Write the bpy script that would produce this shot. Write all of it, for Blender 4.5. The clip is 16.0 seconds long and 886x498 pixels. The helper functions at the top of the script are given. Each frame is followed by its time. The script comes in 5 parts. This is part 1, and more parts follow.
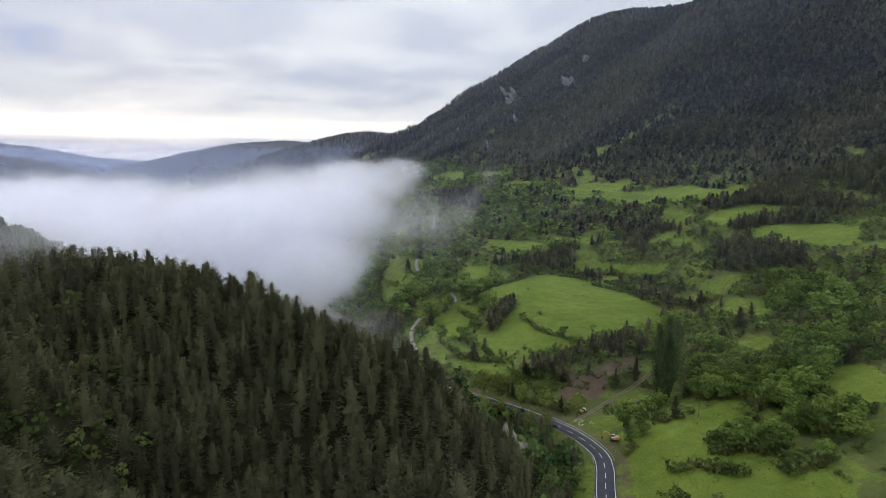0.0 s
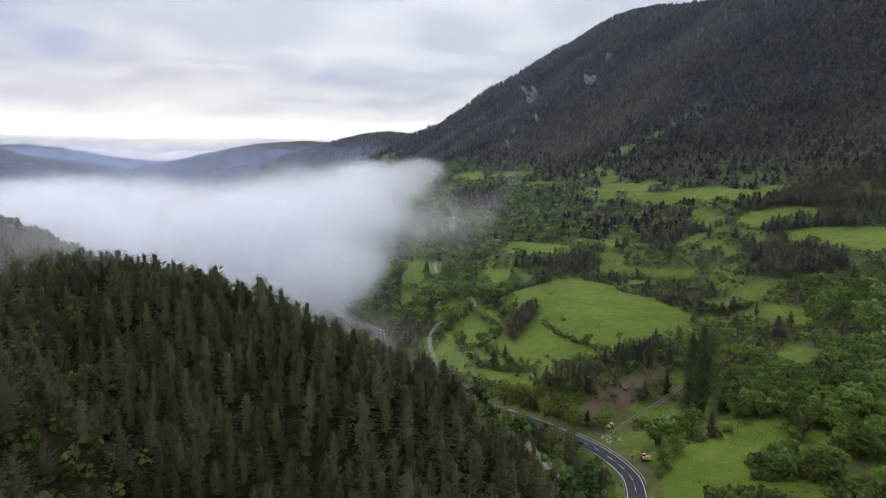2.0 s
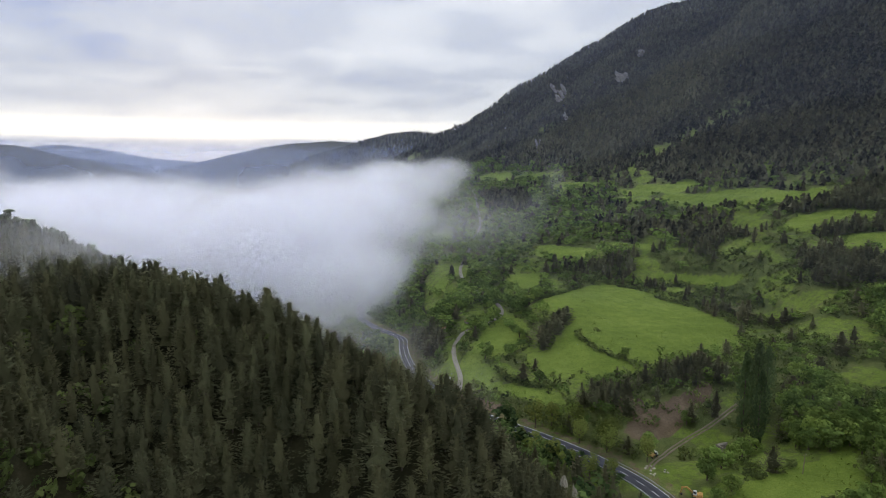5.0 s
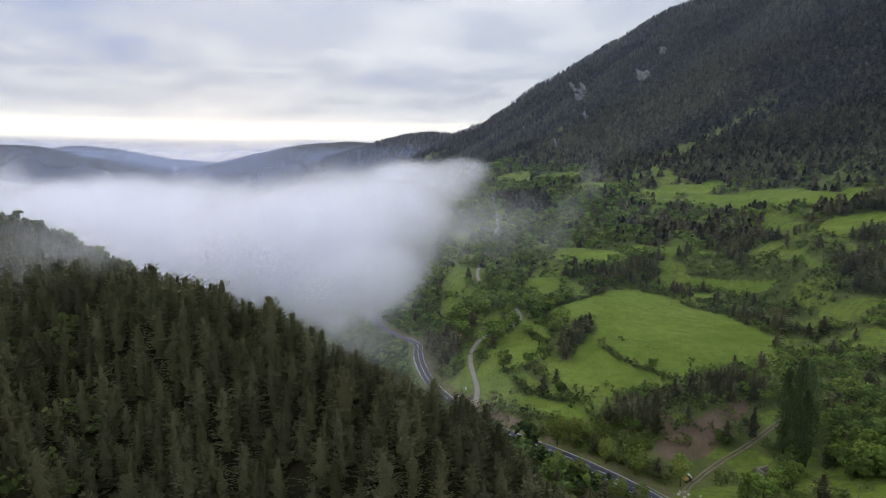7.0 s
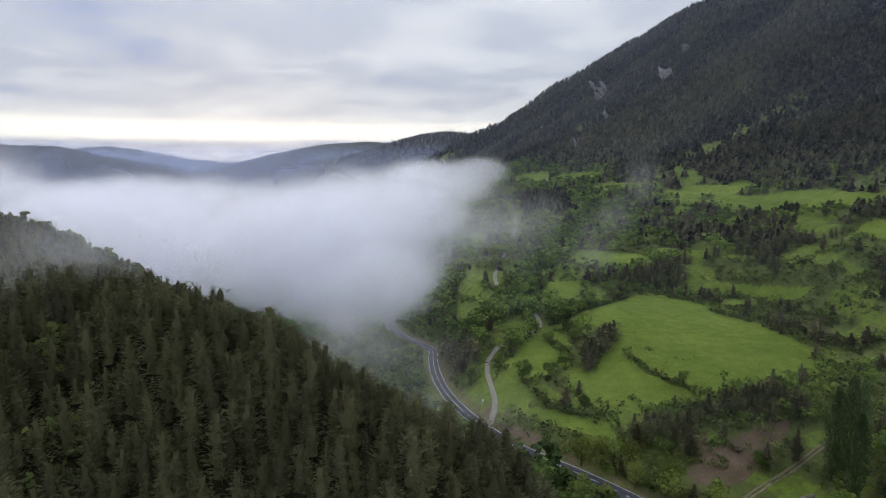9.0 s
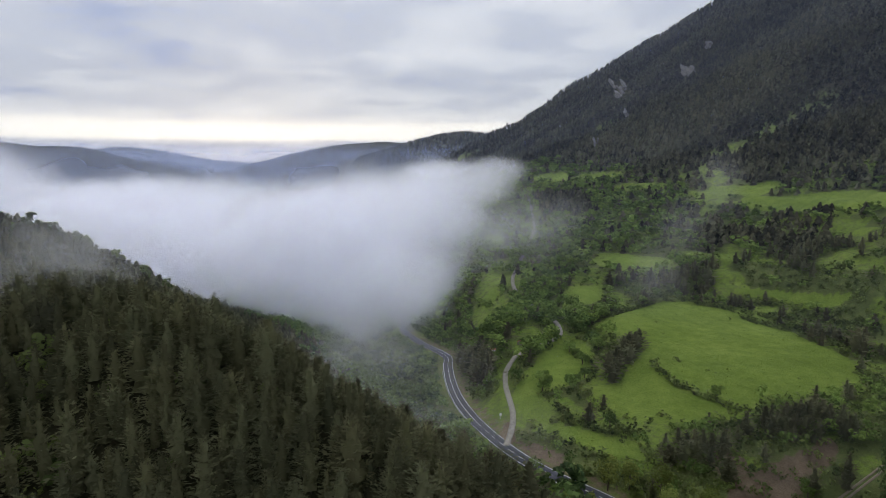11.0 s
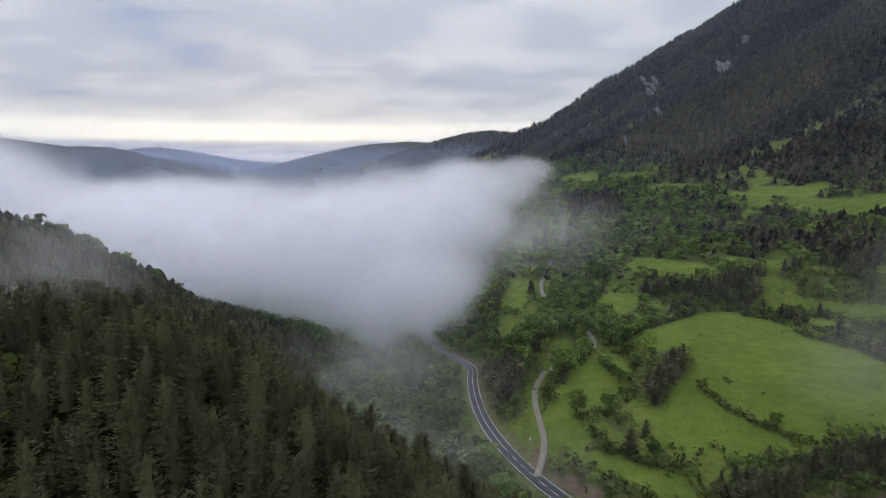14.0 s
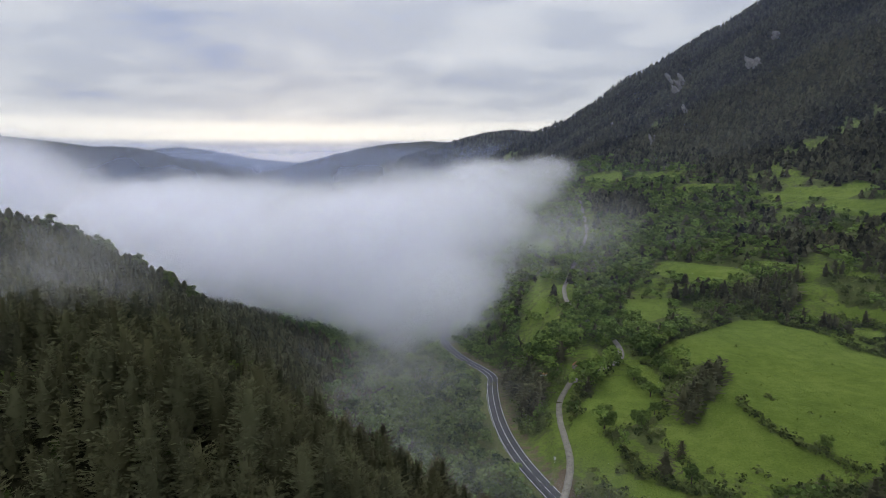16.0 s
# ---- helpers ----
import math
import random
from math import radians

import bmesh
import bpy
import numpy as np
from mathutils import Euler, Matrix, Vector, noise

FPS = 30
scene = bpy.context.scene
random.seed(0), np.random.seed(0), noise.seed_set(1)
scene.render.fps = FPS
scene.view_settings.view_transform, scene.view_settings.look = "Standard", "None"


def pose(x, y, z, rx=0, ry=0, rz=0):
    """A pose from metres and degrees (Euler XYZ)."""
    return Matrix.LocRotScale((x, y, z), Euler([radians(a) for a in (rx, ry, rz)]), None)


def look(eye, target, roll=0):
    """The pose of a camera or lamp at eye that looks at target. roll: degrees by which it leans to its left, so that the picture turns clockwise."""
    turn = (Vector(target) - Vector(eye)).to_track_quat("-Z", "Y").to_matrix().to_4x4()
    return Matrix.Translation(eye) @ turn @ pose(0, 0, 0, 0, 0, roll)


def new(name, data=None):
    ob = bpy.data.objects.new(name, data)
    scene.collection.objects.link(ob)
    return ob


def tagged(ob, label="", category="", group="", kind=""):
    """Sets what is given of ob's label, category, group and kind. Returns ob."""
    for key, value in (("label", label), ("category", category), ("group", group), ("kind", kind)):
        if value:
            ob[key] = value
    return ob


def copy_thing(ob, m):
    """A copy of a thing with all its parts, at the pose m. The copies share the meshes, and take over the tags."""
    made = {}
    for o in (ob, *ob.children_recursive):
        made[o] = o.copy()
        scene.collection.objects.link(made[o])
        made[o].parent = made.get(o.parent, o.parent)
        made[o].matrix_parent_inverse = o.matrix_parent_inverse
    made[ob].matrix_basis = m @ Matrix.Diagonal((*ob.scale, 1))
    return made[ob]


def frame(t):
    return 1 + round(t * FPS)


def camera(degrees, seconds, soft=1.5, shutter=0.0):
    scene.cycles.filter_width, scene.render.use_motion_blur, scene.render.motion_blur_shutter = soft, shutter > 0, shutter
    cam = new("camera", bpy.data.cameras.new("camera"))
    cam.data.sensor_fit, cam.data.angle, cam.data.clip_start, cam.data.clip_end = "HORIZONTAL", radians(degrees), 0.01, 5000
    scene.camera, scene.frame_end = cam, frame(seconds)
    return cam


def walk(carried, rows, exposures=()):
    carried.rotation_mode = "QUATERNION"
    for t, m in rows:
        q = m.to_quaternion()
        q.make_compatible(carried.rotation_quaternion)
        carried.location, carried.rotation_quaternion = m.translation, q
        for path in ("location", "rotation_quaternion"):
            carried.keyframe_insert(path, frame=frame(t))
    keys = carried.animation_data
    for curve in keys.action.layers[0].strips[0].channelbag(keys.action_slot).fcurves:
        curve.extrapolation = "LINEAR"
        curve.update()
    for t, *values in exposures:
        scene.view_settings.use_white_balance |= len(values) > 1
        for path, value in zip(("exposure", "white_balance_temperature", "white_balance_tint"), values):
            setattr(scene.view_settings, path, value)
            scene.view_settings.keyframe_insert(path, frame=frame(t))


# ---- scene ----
cam = camera(75.92, 16.0, soft=0.8)
PATH = [
    (0.0, pose(0.00, 0.00, 95.00, 81.400, 0.020, 0.000)),
    (1.0, pose(0.11, 6.71, 94.98, 81.402, 0.050, 1.040)),
    (2.0, pose(0.13, 13.67, 94.92, 81.407, 0.079, 1.994)),
    (3.0, pose(0.03, 20.84, 94.83, 81.415, 0.105, 2.898)),
    (4.0, pose(-0.18, 28.20, 94.70, 81.425, 0.130, 3.774)),
    (5.0, pose(-0.50, 35.72, 94.54, 81.438, 0.152, 4.638)),
    (6.0, pose(-0.94, 43.38, 94.37, 81.451, 0.174, 5.497)),
    (7.0, pose(-1.49, 51.15, 94.18, 81.465, 0.193, 6.353)),
    (8.0, pose(-2.17, 59.01, 93.98, 81.479, 0.212, 7.204)),
    (9.0, pose(-2.98, 66.93, 93.78, 81.492, 0.229, 8.048)),
    (10.0, pose(-3.92, 74.89, 93.59, 81.504, 0.245, 8.883)),
    (11.0, pose(-4.99, 82.86, 93.40, 81.514, 0.260, 9.709)),
    (12.0, pose(-6.19, 90.81, 93.23, 81.521, 0.275, 10.533)),
    (13.0, pose(-7.53, 98.73, 93.07, 81.525, 0.288, 11.365)),
    (14.0, pose(-9.02, 106.57, 92.95, 81.526, 0.301, 12.228)),
    (15.0, pose(-10.65, 114.32, 92.85, 81.521, 0.314, 13.152)),
    (16.0, pose(-12.43, 121.96, 92.80, 81.512, 0.326, 14.182)),
]

walk(cam, PATH, [(0.0, 0.0), (4.0, -0.03), (9.0, -0.14), (12.0, -0.22), (16.0, -0.30)])


# ---- sky and light ----
def link(tree, a, b):
    tree.links.new(a, b)


def node(tree, kind, **values):
    n = tree.nodes.new(kind)
    for key, value in values.items():
        n.inputs[key.replace("_", " ")].default_value = value
    return n


def maths(tree, op, a, b=None, c=None):
    n = tree.nodes.new("ShaderNodeMath")
    n.operation = op
    for i, v in enumerate((a, b, c)):
        if v is None:
            continue
        if isinstance(v, (int, float)):
            n.inputs[i].default_value = v
        else:
            tree.links.new(v, n.inputs[i])
    return n.outputs[0]


def mix_colour(tree, f, a, b, how="MIX"):
    n = tree.nodes.new("ShaderNodeMix")
    n.data_type, n.blend_type = "RGBA", how
    for i, v in ((0, f), (6, a), (7, b)):
        if isinstance(v, (int, float, tuple)):
            n.inputs[i].default_value = v
        else:
            tree.links.new(v, n.inputs[i])
    return n.outputs[2]


def ramp(tree, value, stops, smoothly=False):
    n = tree.nodes.new("ShaderNodeValToRGB")
    n.color_ramp.interpolation = "EASE" if smoothly else "LINEAR"
    el = n.color_ramp.elements
    while len(el) > len(stops):
        el.remove(el[-1])
    while len(el) < len(stops):
        el.new(1.0)
    for e, (p, c) in zip(el, stops):
        e.position, e.color = p, (*c, 1) if len(c) == 3 else c
    tree.links.new(value, n.inputs[0])
    return n.outputs[0]


GLOW_AZIMUTH, SUN_HEIGHT = 28.0, 9.0  # degrees left of +y, where the low sun stands behind the overcast
world = bpy.data.worlds.new("overcast_sky")
scene.world = world
world.use_nodes = True
wt = world.node_tree
wt.nodes.clear()
sky = wt.nodes.new("ShaderNodeTexSky")
sky.sky_type, sky.sun_disc = "NISHITA", False
sky.sun_elevation, sky.sun_rotation = radians(SUN_HEIGHT), radians(-GLOW_AZIMUTH)
geo = wt.nodes.new("ShaderNodeTexCoord")
sep = wt.nodes.new("ShaderNodeSeparateXYZ")
link(wt, geo.outputs["Generated"], sep.inputs[0])
up = sep.outputs[2]
# cloud decks: coordinates on a plane overhead, so that streaks close up towards the horizon
over = maths(wt, "ADD", maths(wt, "MAXIMUM", up, 0.0), 0.09)
deck = wt.nodes.new("ShaderNodeCombineXYZ")
link(wt, maths(wt, "DIVIDE", sep.outputs[0], over), deck.inputs[0])
link(wt, maths(wt, "DIVIDE", sep.outputs[1], over), deck.inputs[1])
big = node(wt, "ShaderNodeTexNoise", Scale=0.55, Detail=6.0, Roughness=0.55, Distortion=0.4)
link(wt, deck.outputs[0], big.inputs["Vector"])
fine = node(wt, "ShaderNodeTexNoise", Scale=1.7, Detail=7.0, Roughness=0.6, Distortion=0.6)
link(wt, deck.outputs[0], fine.inputs["Vector"])
cover = maths(wt, "ADD", maths(wt, "MULTIPLY", big.outputs[0], 0.65), maths(wt, "MULTIPLY", fine.outputs[0], 0.35))
grey = ramp(wt, cover, [(0.36, (4.5, 5.25, 7.3)), (0.46, (6.3, 6.8, 7.85)), (0.54, (7.8, 8.2, 8.9)), (0.64, (9.5, 9.75, 10.2))], True)
# long streaks low over the horizon, with clear bright gaps on the sun's side
streak_at = wt.nodes.new("ShaderNodeCombineXYZ")
link(wt, maths(wt, "MULTIPLY", sep.outputs[0], 1.1), streak_at.inputs[0])
link(wt, maths(wt, "MULTIPLY", up, 17.0), streak_at.inputs[2])
streak = node(wt, "ShaderNodeTexNoise", Scale=1.5, Detail=2.0, Roughness=0.4, Distortion=0.1)
link(wt, streak_at.outputs[0], streak.inputs["Vector"])
height = maths(wt, "ADD", up, maths(wt, "MULTIPLY", maths(wt, "SUBTRACT", streak.outputs[0], 0.5), 0.026))
band = ramp(wt, height, [(0.0, (0.9,) * 3), (0.012, (1.0,) * 3), (0.021, (0.3,) * 3), (0.026, (0.0,) * 3), (0.037, (0.05,) * 3), (0.044, (0.9,) * 3),
                         (0.062, (1.0,) * 3), (0.076, (0.4,) * 3), (0.095, (0.12,) * 3), (0.13, (0.0,) * 3)], True)
glow_dir = Vector((-math.sin(radians(GLOW_AZIMUTH)), math.cos(radians(GLOW_AZIMUTH)), 0))
dot = wt.nodes.new("ShaderNodeVectorMath")
dot.operation = "DOT_PRODUCT"
link(wt, geo.outputs["Generated"], dot.inputs[0])
dot.inputs[1].default_value = glow_dir
side = ramp(wt, dot.outputs["Value"], [(0.72, (0, 0, 0)), (0.93, (0.75,) * 3), (1.0, (1, 1, 1))], True)
gap = maths(wt, "MULTIPLY", band, side)
low_grey = ramp(wt, up, [(0.0, (0.80,) * 3), (0.1, (0.77,) * 3), (0.2, (0.85,) * 3), (0.36, (1.0,) * 3)], True)
grey = mix_colour(wt, 1.0, grey, low_grey, "MULTIPLY")
clear = mix_colour(wt, gap, grey, (11.2, 10.8, 9.9, 1.0))
air = mix_colour(wt, 0.98, sky.outputs[0], clear)
back = wt.nodes.new("ShaderNodeBackground")
back.inputs["Strength"].default_value = 0.12
link(wt, air, back.inputs["Color"])
out = wt.nodes.new("ShaderNodeOutputWorld")
link(wt, back.outputs[0], out.inputs["Surface"])

sun_data = bpy.data.lights.new("sun", "SUN")
sun_data.energy, sun_data.angle, sun_data.color = 0.8, radians(25), (1.0, 0.93, 0.84)
sun = new("sun", sun_data)
sun.matrix_world = look((0, 0, 800), (0.0 + 400 * math.sin(radians(GLOW_AZIMUTH)), -400 * math.cos(radians(GLOW_AZIMUTH)), 500))


# ---- materials ----
def material(name):
    m = bpy.data.materials.new(name)
    m.use_nodes = True
    t = m.node_tree
    t.nodes.clear()
    return m, t, t.nodes.new("ShaderNodeOutputMaterial")


def noise_of(t, scale, detail=4.0, rough=0.55, vector=None):
    n = node(t, "ShaderNodeTexNoise", Scale=scale, Detail=detail, Roughness=rough)
    if vector is None:
        vector = t.nodes.new("ShaderNodeNewGeometry").outputs["Position"]
    link(t, vector, n.inputs["Vector"])
    return n.outputs[0]


def plain(name, low, high, scale, rough=0.8, metal=0.0, bump_height=0.0, detail=5.0):
    """A surface whose colour wanders between two tones at two sizes, with a fine relief."""
    m, t, o = material(name)
    b = node(t, "ShaderNodeBsdfPrincipled", Roughness=rough, Metallic=metal)
    f = maths(t, "ADD", maths(t, "MULTIPLY", noise_of(t, scale, detail), 0.6), maths(t, "MULTIPLY", noise_of(t, scale * 6, detail), 0.4))
    link(t, ramp(t, f, [(0.32, low), (0.68, high)]), b.inputs["Base Color"])
    if bump_height:
        bp = node(t, "ShaderNodeBump", Strength=0.7, Distance=bump_height)
        link(t, noise_of(t, scale * 5, 6.0, 0.65), bp.inputs["Height"])
        link(t, bp.outputs[0], b.inputs["Normal"])
    link(t, b.outputs[0], o.inputs["Surface"])
    return m


def foliage(name, dark, light, through_light=0.25, spread=0.72):
    """Leaves or needles: each clump has its own tone, and each plant its own."""
    m, t, o = material(name)
    g = t.nodes.new("ShaderNodeNewGeometry")
    tint = t.nodes.new("ShaderNodeAttribute")
    tint.attribute_name = "tint"
    info = t.nodes.new("ShaderNodeObjectInfo")
    own = maths(t, "MAXIMUM", tint.outputs["Fac"], maths(t, "MULTIPLY", info.outputs["Random"], maths(t, "LESS_THAN", tint.outputs["Fac"], 0.0005)))
    f = maths(t, "ADD", maths(t, "MULTIPLY", g.outputs["Random Per Island"], 1 - spread), maths(t, "MULTIPLY", own, spread))
    col = ramp(t, f, [(0.1, dark), (0.9, light)])
    # some plants lean to brown, others to a colder green
    hue = maths(t, "FRACT", maths(t, "MULTIPLY", own, 7.3))
    col = mix_colour(t, maths(t, "MULTIPLY", hue, 0.24), col, mix_colour(t, 1.0, col, (1.22, 0.98, 0.72, 1), "MULTIPLY"))
    d = node(t, "ShaderNodeBsdfDiffuse", Roughness=0.6)
    tr = t.nodes.new("ShaderNodeBsdfTranslucent")
    link(t, col, d.inputs["Color"])
    link(t, col, tr.inputs["Color"])
    mx = t.nodes.new("ShaderNodeMixShader")
    mx.inputs[0].default_value = through_light
    link(t, d.outputs[0], mx.inputs[1])
    link(t, tr.outputs[0], mx.inputs[2])
    link(t, mx.outputs[0], o.inputs["Surface"])
    return m


NEEDLES = foliage("pine_needles", (0.078, 0.083, 0.047), (0.166, 0.172, 0.095), 0.25)
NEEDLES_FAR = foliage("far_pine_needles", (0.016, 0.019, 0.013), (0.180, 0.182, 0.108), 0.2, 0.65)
LEAVES = foliage("broad_leaves", (0.082, 0.128, 0.036), (0.240, 0.345, 0.090), 0.35)
LEAVES_WOOD = foliage("wood_leaves", (0.040, 0.072, 0.030), (0.215, 0.315, 0.100), 0.3, 0.6)
LEAVES_DULL = foliage("scrub_leaves", (0.066, 0.094, 0.034), (0.195, 0.245, 0.080), 0.3)
TUSSOCK = foliage("tussock_grass", (0.115, 0.165, 0.030), (0.210, 0.275, 0.066), 0.3)
LEAVES_LIGHT = foliage("young_leaves", (0.110, 0.140, 0.036), (0.270, 0.330, 0.095), 0.4)
LEAVES_POPLAR = foliage("poplar_leaves", (0.058, 0.092, 0.040), (0.165, 0.230, 0.092), 0.25)
BARK = plain("bark", (0.045, 0.034, 0.026), (0.13, 0.10, 0.08), 1.2, 0.95, 0, 0.06)
ASPHALT = plain("asphalt", (0.022, 0.025, 0.036), (0.042, 0.046, 0.062), 0.35, 0.85, 0, 0.01)
WHITE_PAINT = plain("road_paint", (0.55, 0.56, 0.57), (0.80, 0.81, 0.82), 0.8, 0.6)
GRAVEL = plain("gravel", (0.17, 0.155, 0.13), (0.31, 0.285, 0.24), 0.5, 0.95, 0, 0.04)
ROCK = plain("limestone", (0.24, 0.215, 0.17), (0.60, 0.56, 0.47), 0.22, 0.92, 0, 0.35)
STEEL = plain("galvanised_steel", (0.42, 0.43, 0.45), (0.62, 0.63, 0.65), 0.6, 0.4, 0.8)


def ground_material():
    m, t, o = material("valley_ground")
    zone = t.nodes.new("ShaderNodeAttribute")
    zone.attribute_name = "zone"
    sp = t.nodes.new("ShaderNodeSeparateColor")
    link(t, zone.outputs["Color"], sp.inputs[0])
    n1, n2, n3 = noise_of(t, 0.025, 5), noise_of(t, 0.16, 5, 0.6), noise_of(t, 1.1, 4, 0.65)
    f = maths(t, "ADD", maths(t, "ADD", maths(t, "MULTIPLY", n1, 0.36), maths(t, "MULTIPLY", n2, 0.34)), maths(t, "MULTIPLY", n3, 0.3))
    grass = ramp(t, f, [(0.36, (0.092, 0.140, 0.019)), (0.50, (0.142, 0.202, 0.030)), (0.64, (0.205, 0.265, 0.052))])
    rough_grass = ramp(t, f, [(0.36, (0.058, 0.080, 0.022)), (0.50, (0.100, 0.126, 0.036)), (0.66, (0.155, 0.165, 0.060))])
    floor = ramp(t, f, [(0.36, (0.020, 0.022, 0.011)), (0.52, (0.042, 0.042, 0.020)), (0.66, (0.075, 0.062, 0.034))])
    earth = ramp(t, f, [(0.36, (0.085, 0.062, 0.040)), (0.52, (0.150, 0.112, 0.074)), (0.66, (0.230, 0.180, 0.122))])
    wob = maths(t, "MULTIPLY", maths(t, "SUBTRACT", noise_of(t, 0.3, 5, 0.65), 0.5), 0.9)

    def mask(channel):
        return ramp(t, maths(t, "ADD", sp.outputs[channel], wob), [(0.38, (0, 0, 0)), (0.62, (1, 1, 1))], True)

    col = mix_colour(t, mask(0), rough_grass, grass)
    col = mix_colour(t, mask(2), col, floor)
    col = mix_colour(t, mask(1), col, earth)
    b = node(t, "ShaderNodeBsdfPrincipled", Roughness=0.95)
    b.inputs["Specular IOR Level"].default_value = 0.15
    link(t, col, b.inputs["Base Color"])
    bp = node(t, "ShaderNodeBump", Strength=0.8, Distance=0.5)
    link(t, maths(t, "ADD", maths(t, "MULTIPLY", n3, 0.6), noise_of(t, 3.5, 4, 0.7)), bp.inputs["Height"])
    link(t, bp.outputs[0], b.inputs["Normal"])
    link(t, b.outputs[0], o.inputs["Surface"])
    return m


GROUND = ground_material()


def mist_material(name, parts, strength, lump, wispy, tone=(0.578, 0.58, 0.598), seed=0.0, soft=0.5, more=0.0):
    """Thin cloud: how much of it lies in each sheet follows from the place alone. parts: soft ellipsoids (centre, radii) of vapour."""
    m, t, o = material(name)
    pos = t.nodes.new("ShaderNodeNewGeometry").outputs["Position"]
    off = t.nodes.new("ShaderNodeVectorMath")
    off.operation = "ADD"
    off.inputs[1].default_value = (seed * 37.0, seed * 91.0, 0)
    link(t, pos, off.inputs[0])
    n = maths(t, "SUBTRACT", noise_of(t, 1 / lump, 5.0, 0.6, off.outputs[0]), 0.5)
    total = None
    for (cx, cy, cz), (rx, ry, rz) in parts:
        s = t.nodes.new("ShaderNodeVectorMath")
        s.operation = "SUBTRACT"
        s.inputs[1].default_value = (cx, cy, cz)
        link(t, pos, s.inputs[0])
        q = t.nodes.new("ShaderNodeVectorMath")
        q.operation = "DIVIDE"
        q.inputs[1].default_value = (rx, ry, rz)
        link(t, s.outputs[0], q.inputs[0])
        ln = t.nodes.new("ShaderNodeVectorMath")
        ln.operation = "LENGTH"
        link(t, q.outputs[0], ln.inputs[0])
        d = maths(t, "SUBTRACT", 1.0, ln.outputs["Value"])
        total = d if total is None else maths(t, "SMOOTH_MAX", total, d, 0.1)
    density = maths(t, "ADD", maths(t, "ADD", total, more), maths(t, "MULTIPLY", n, wispy))
    alpha = maths(t, "MULTIPLY", ramp(t, density, [(0.0, (0, 0, 0)), (soft, (1, 1, 1))], True), strength)
    d = t.nodes.new("ShaderNodeBsdfDiffuse")
    tr = t.nodes.new("ShaderNodeBsdfTranslucent")
    d.inputs["Color"].default_value = tr.inputs["Color"].default_value = (*tone, 1)
    both = t.nodes.new("ShaderNodeAddShader")  # droplets scatter light from either side; summed, not mixed, to brighten the sheets
    link(t, d.outputs[0], both.inputs[0])
    link(t, tr.outputs[0], both.inputs[1])
    clear_air = t.nodes.new("ShaderNodeBsdfTransparent")
    mx = t.nodes.new("ShaderNodeMixShader")
    link(t, alpha, mx.inputs[0])
    link(t, clear_air.outputs[0], mx.inputs[1])
    link(t, both.outputs[0], mx.inputs[2])
    link(t, mx.outputs[0], o.inputs["Surface"])
    return m

# ---- the lie of the land ----
def lattice(ix, iy, seed):
    v = np.sin(ix * 127.1 + iy * 311.7 + seed * 74.7) * 43758.5453
    return v - np.floor(v)


def vnoise(x, y, size, seed=0.0):
    """Smooth value noise, -1 to 1, with lumps about size metres across."""
    x, y = np.asarray(x, float) / size, np.asarray(y, float) / size
    ix, iy = np.floor(x), np.floor(y)
    fx, fy = x - ix, y - iy
    fx, fy = fx * fx * (3 - 2 * fx), fy * fy * (3 - 2 * fy)
    a, b = lattice(ix, iy, seed), lattice(ix + 1, iy, seed)
    c, d = lattice(ix, iy + 1, seed), lattice(ix + 1, iy + 1, seed)
    return 2 * (a + (b - a) * fx + (c - a) * fy + (a - b - c + d) * fx * fy) - 1


def smooth(lo, hi, v):
    s = np.clip((np.asarray(v, float) - lo) / (hi - lo), 0, 1)
    return s * s * (3 - 2 * s)


def spline(points, step=3.0):
    """A Catmull-Rom line through the points, sampled about every step metres."""
    p = np.array(points, float)
    p = np.vstack([2 * p[0] - p[1], p, 2 * p[-1] - p[-2]])
    out = []
    for i in range(1, len(p) - 2):
        n = max(2, int(np.linalg.norm(p[i + 1] - p[i]) / step))
        for s in np.arange(n) / n:
            out.append(0.5 * (2 * p[i] + (p[i + 1] - p[i - 1]) * s + (2 * p[i - 1] - 5 * p[i] + 4 * p[i + 1] - p[i + 2]) * s * s
                              + (3 * p[i] - p[i - 1] - 3 * p[i + 1] + p[i + 2]) * s ** 3))
    return np.array(out + [p[-2]])


# the road over the valley's east flank, and the stream below it
ROAD = spline([(30, 60, -13), (45, 130, -16), (55.5, 178, -18.3), (61.5, 201, -19.5), (62, 215, -20.1), (55, 234, -21.2), (40.5, 254, -22.5),
               (22, 273, -23.9), (-7, 298, -25.4), (-29.2, 333, -29.2), (-45.4, 372, -34.5), (-57.2, 414, -40.2), (-65.8, 455, -45.2), (-69.8, 480, -48.3),
               (-79.3, 499, -50.4), (-104, 533, -53.7), (-128, 580, -58), (-150, 660, -64), (-210, 760, -72), (-330, 880, -82)])
STREAM = spline([(22, 40, -18), (33, 130, -21), (39, 190, -25), (34, 232, -29), (-4, 264, -34), (-42, 305, -42), (-84, 372, -56),
                 (-112, 450, -68), (-150, 540, -78), (-240, 640, -88), (-420, 760, -100), (-800, 900, -115)], 6.0)
TRACK = spline([(-17.5, 314, -26.6), (-15.8, 330, -26.5), (-16.0, 345, -26), (-18.9, 362, -25.5), (-21.6, 378, -25), (-22.3, 396, -24), (-18, 415, -21.5)], 3.0)
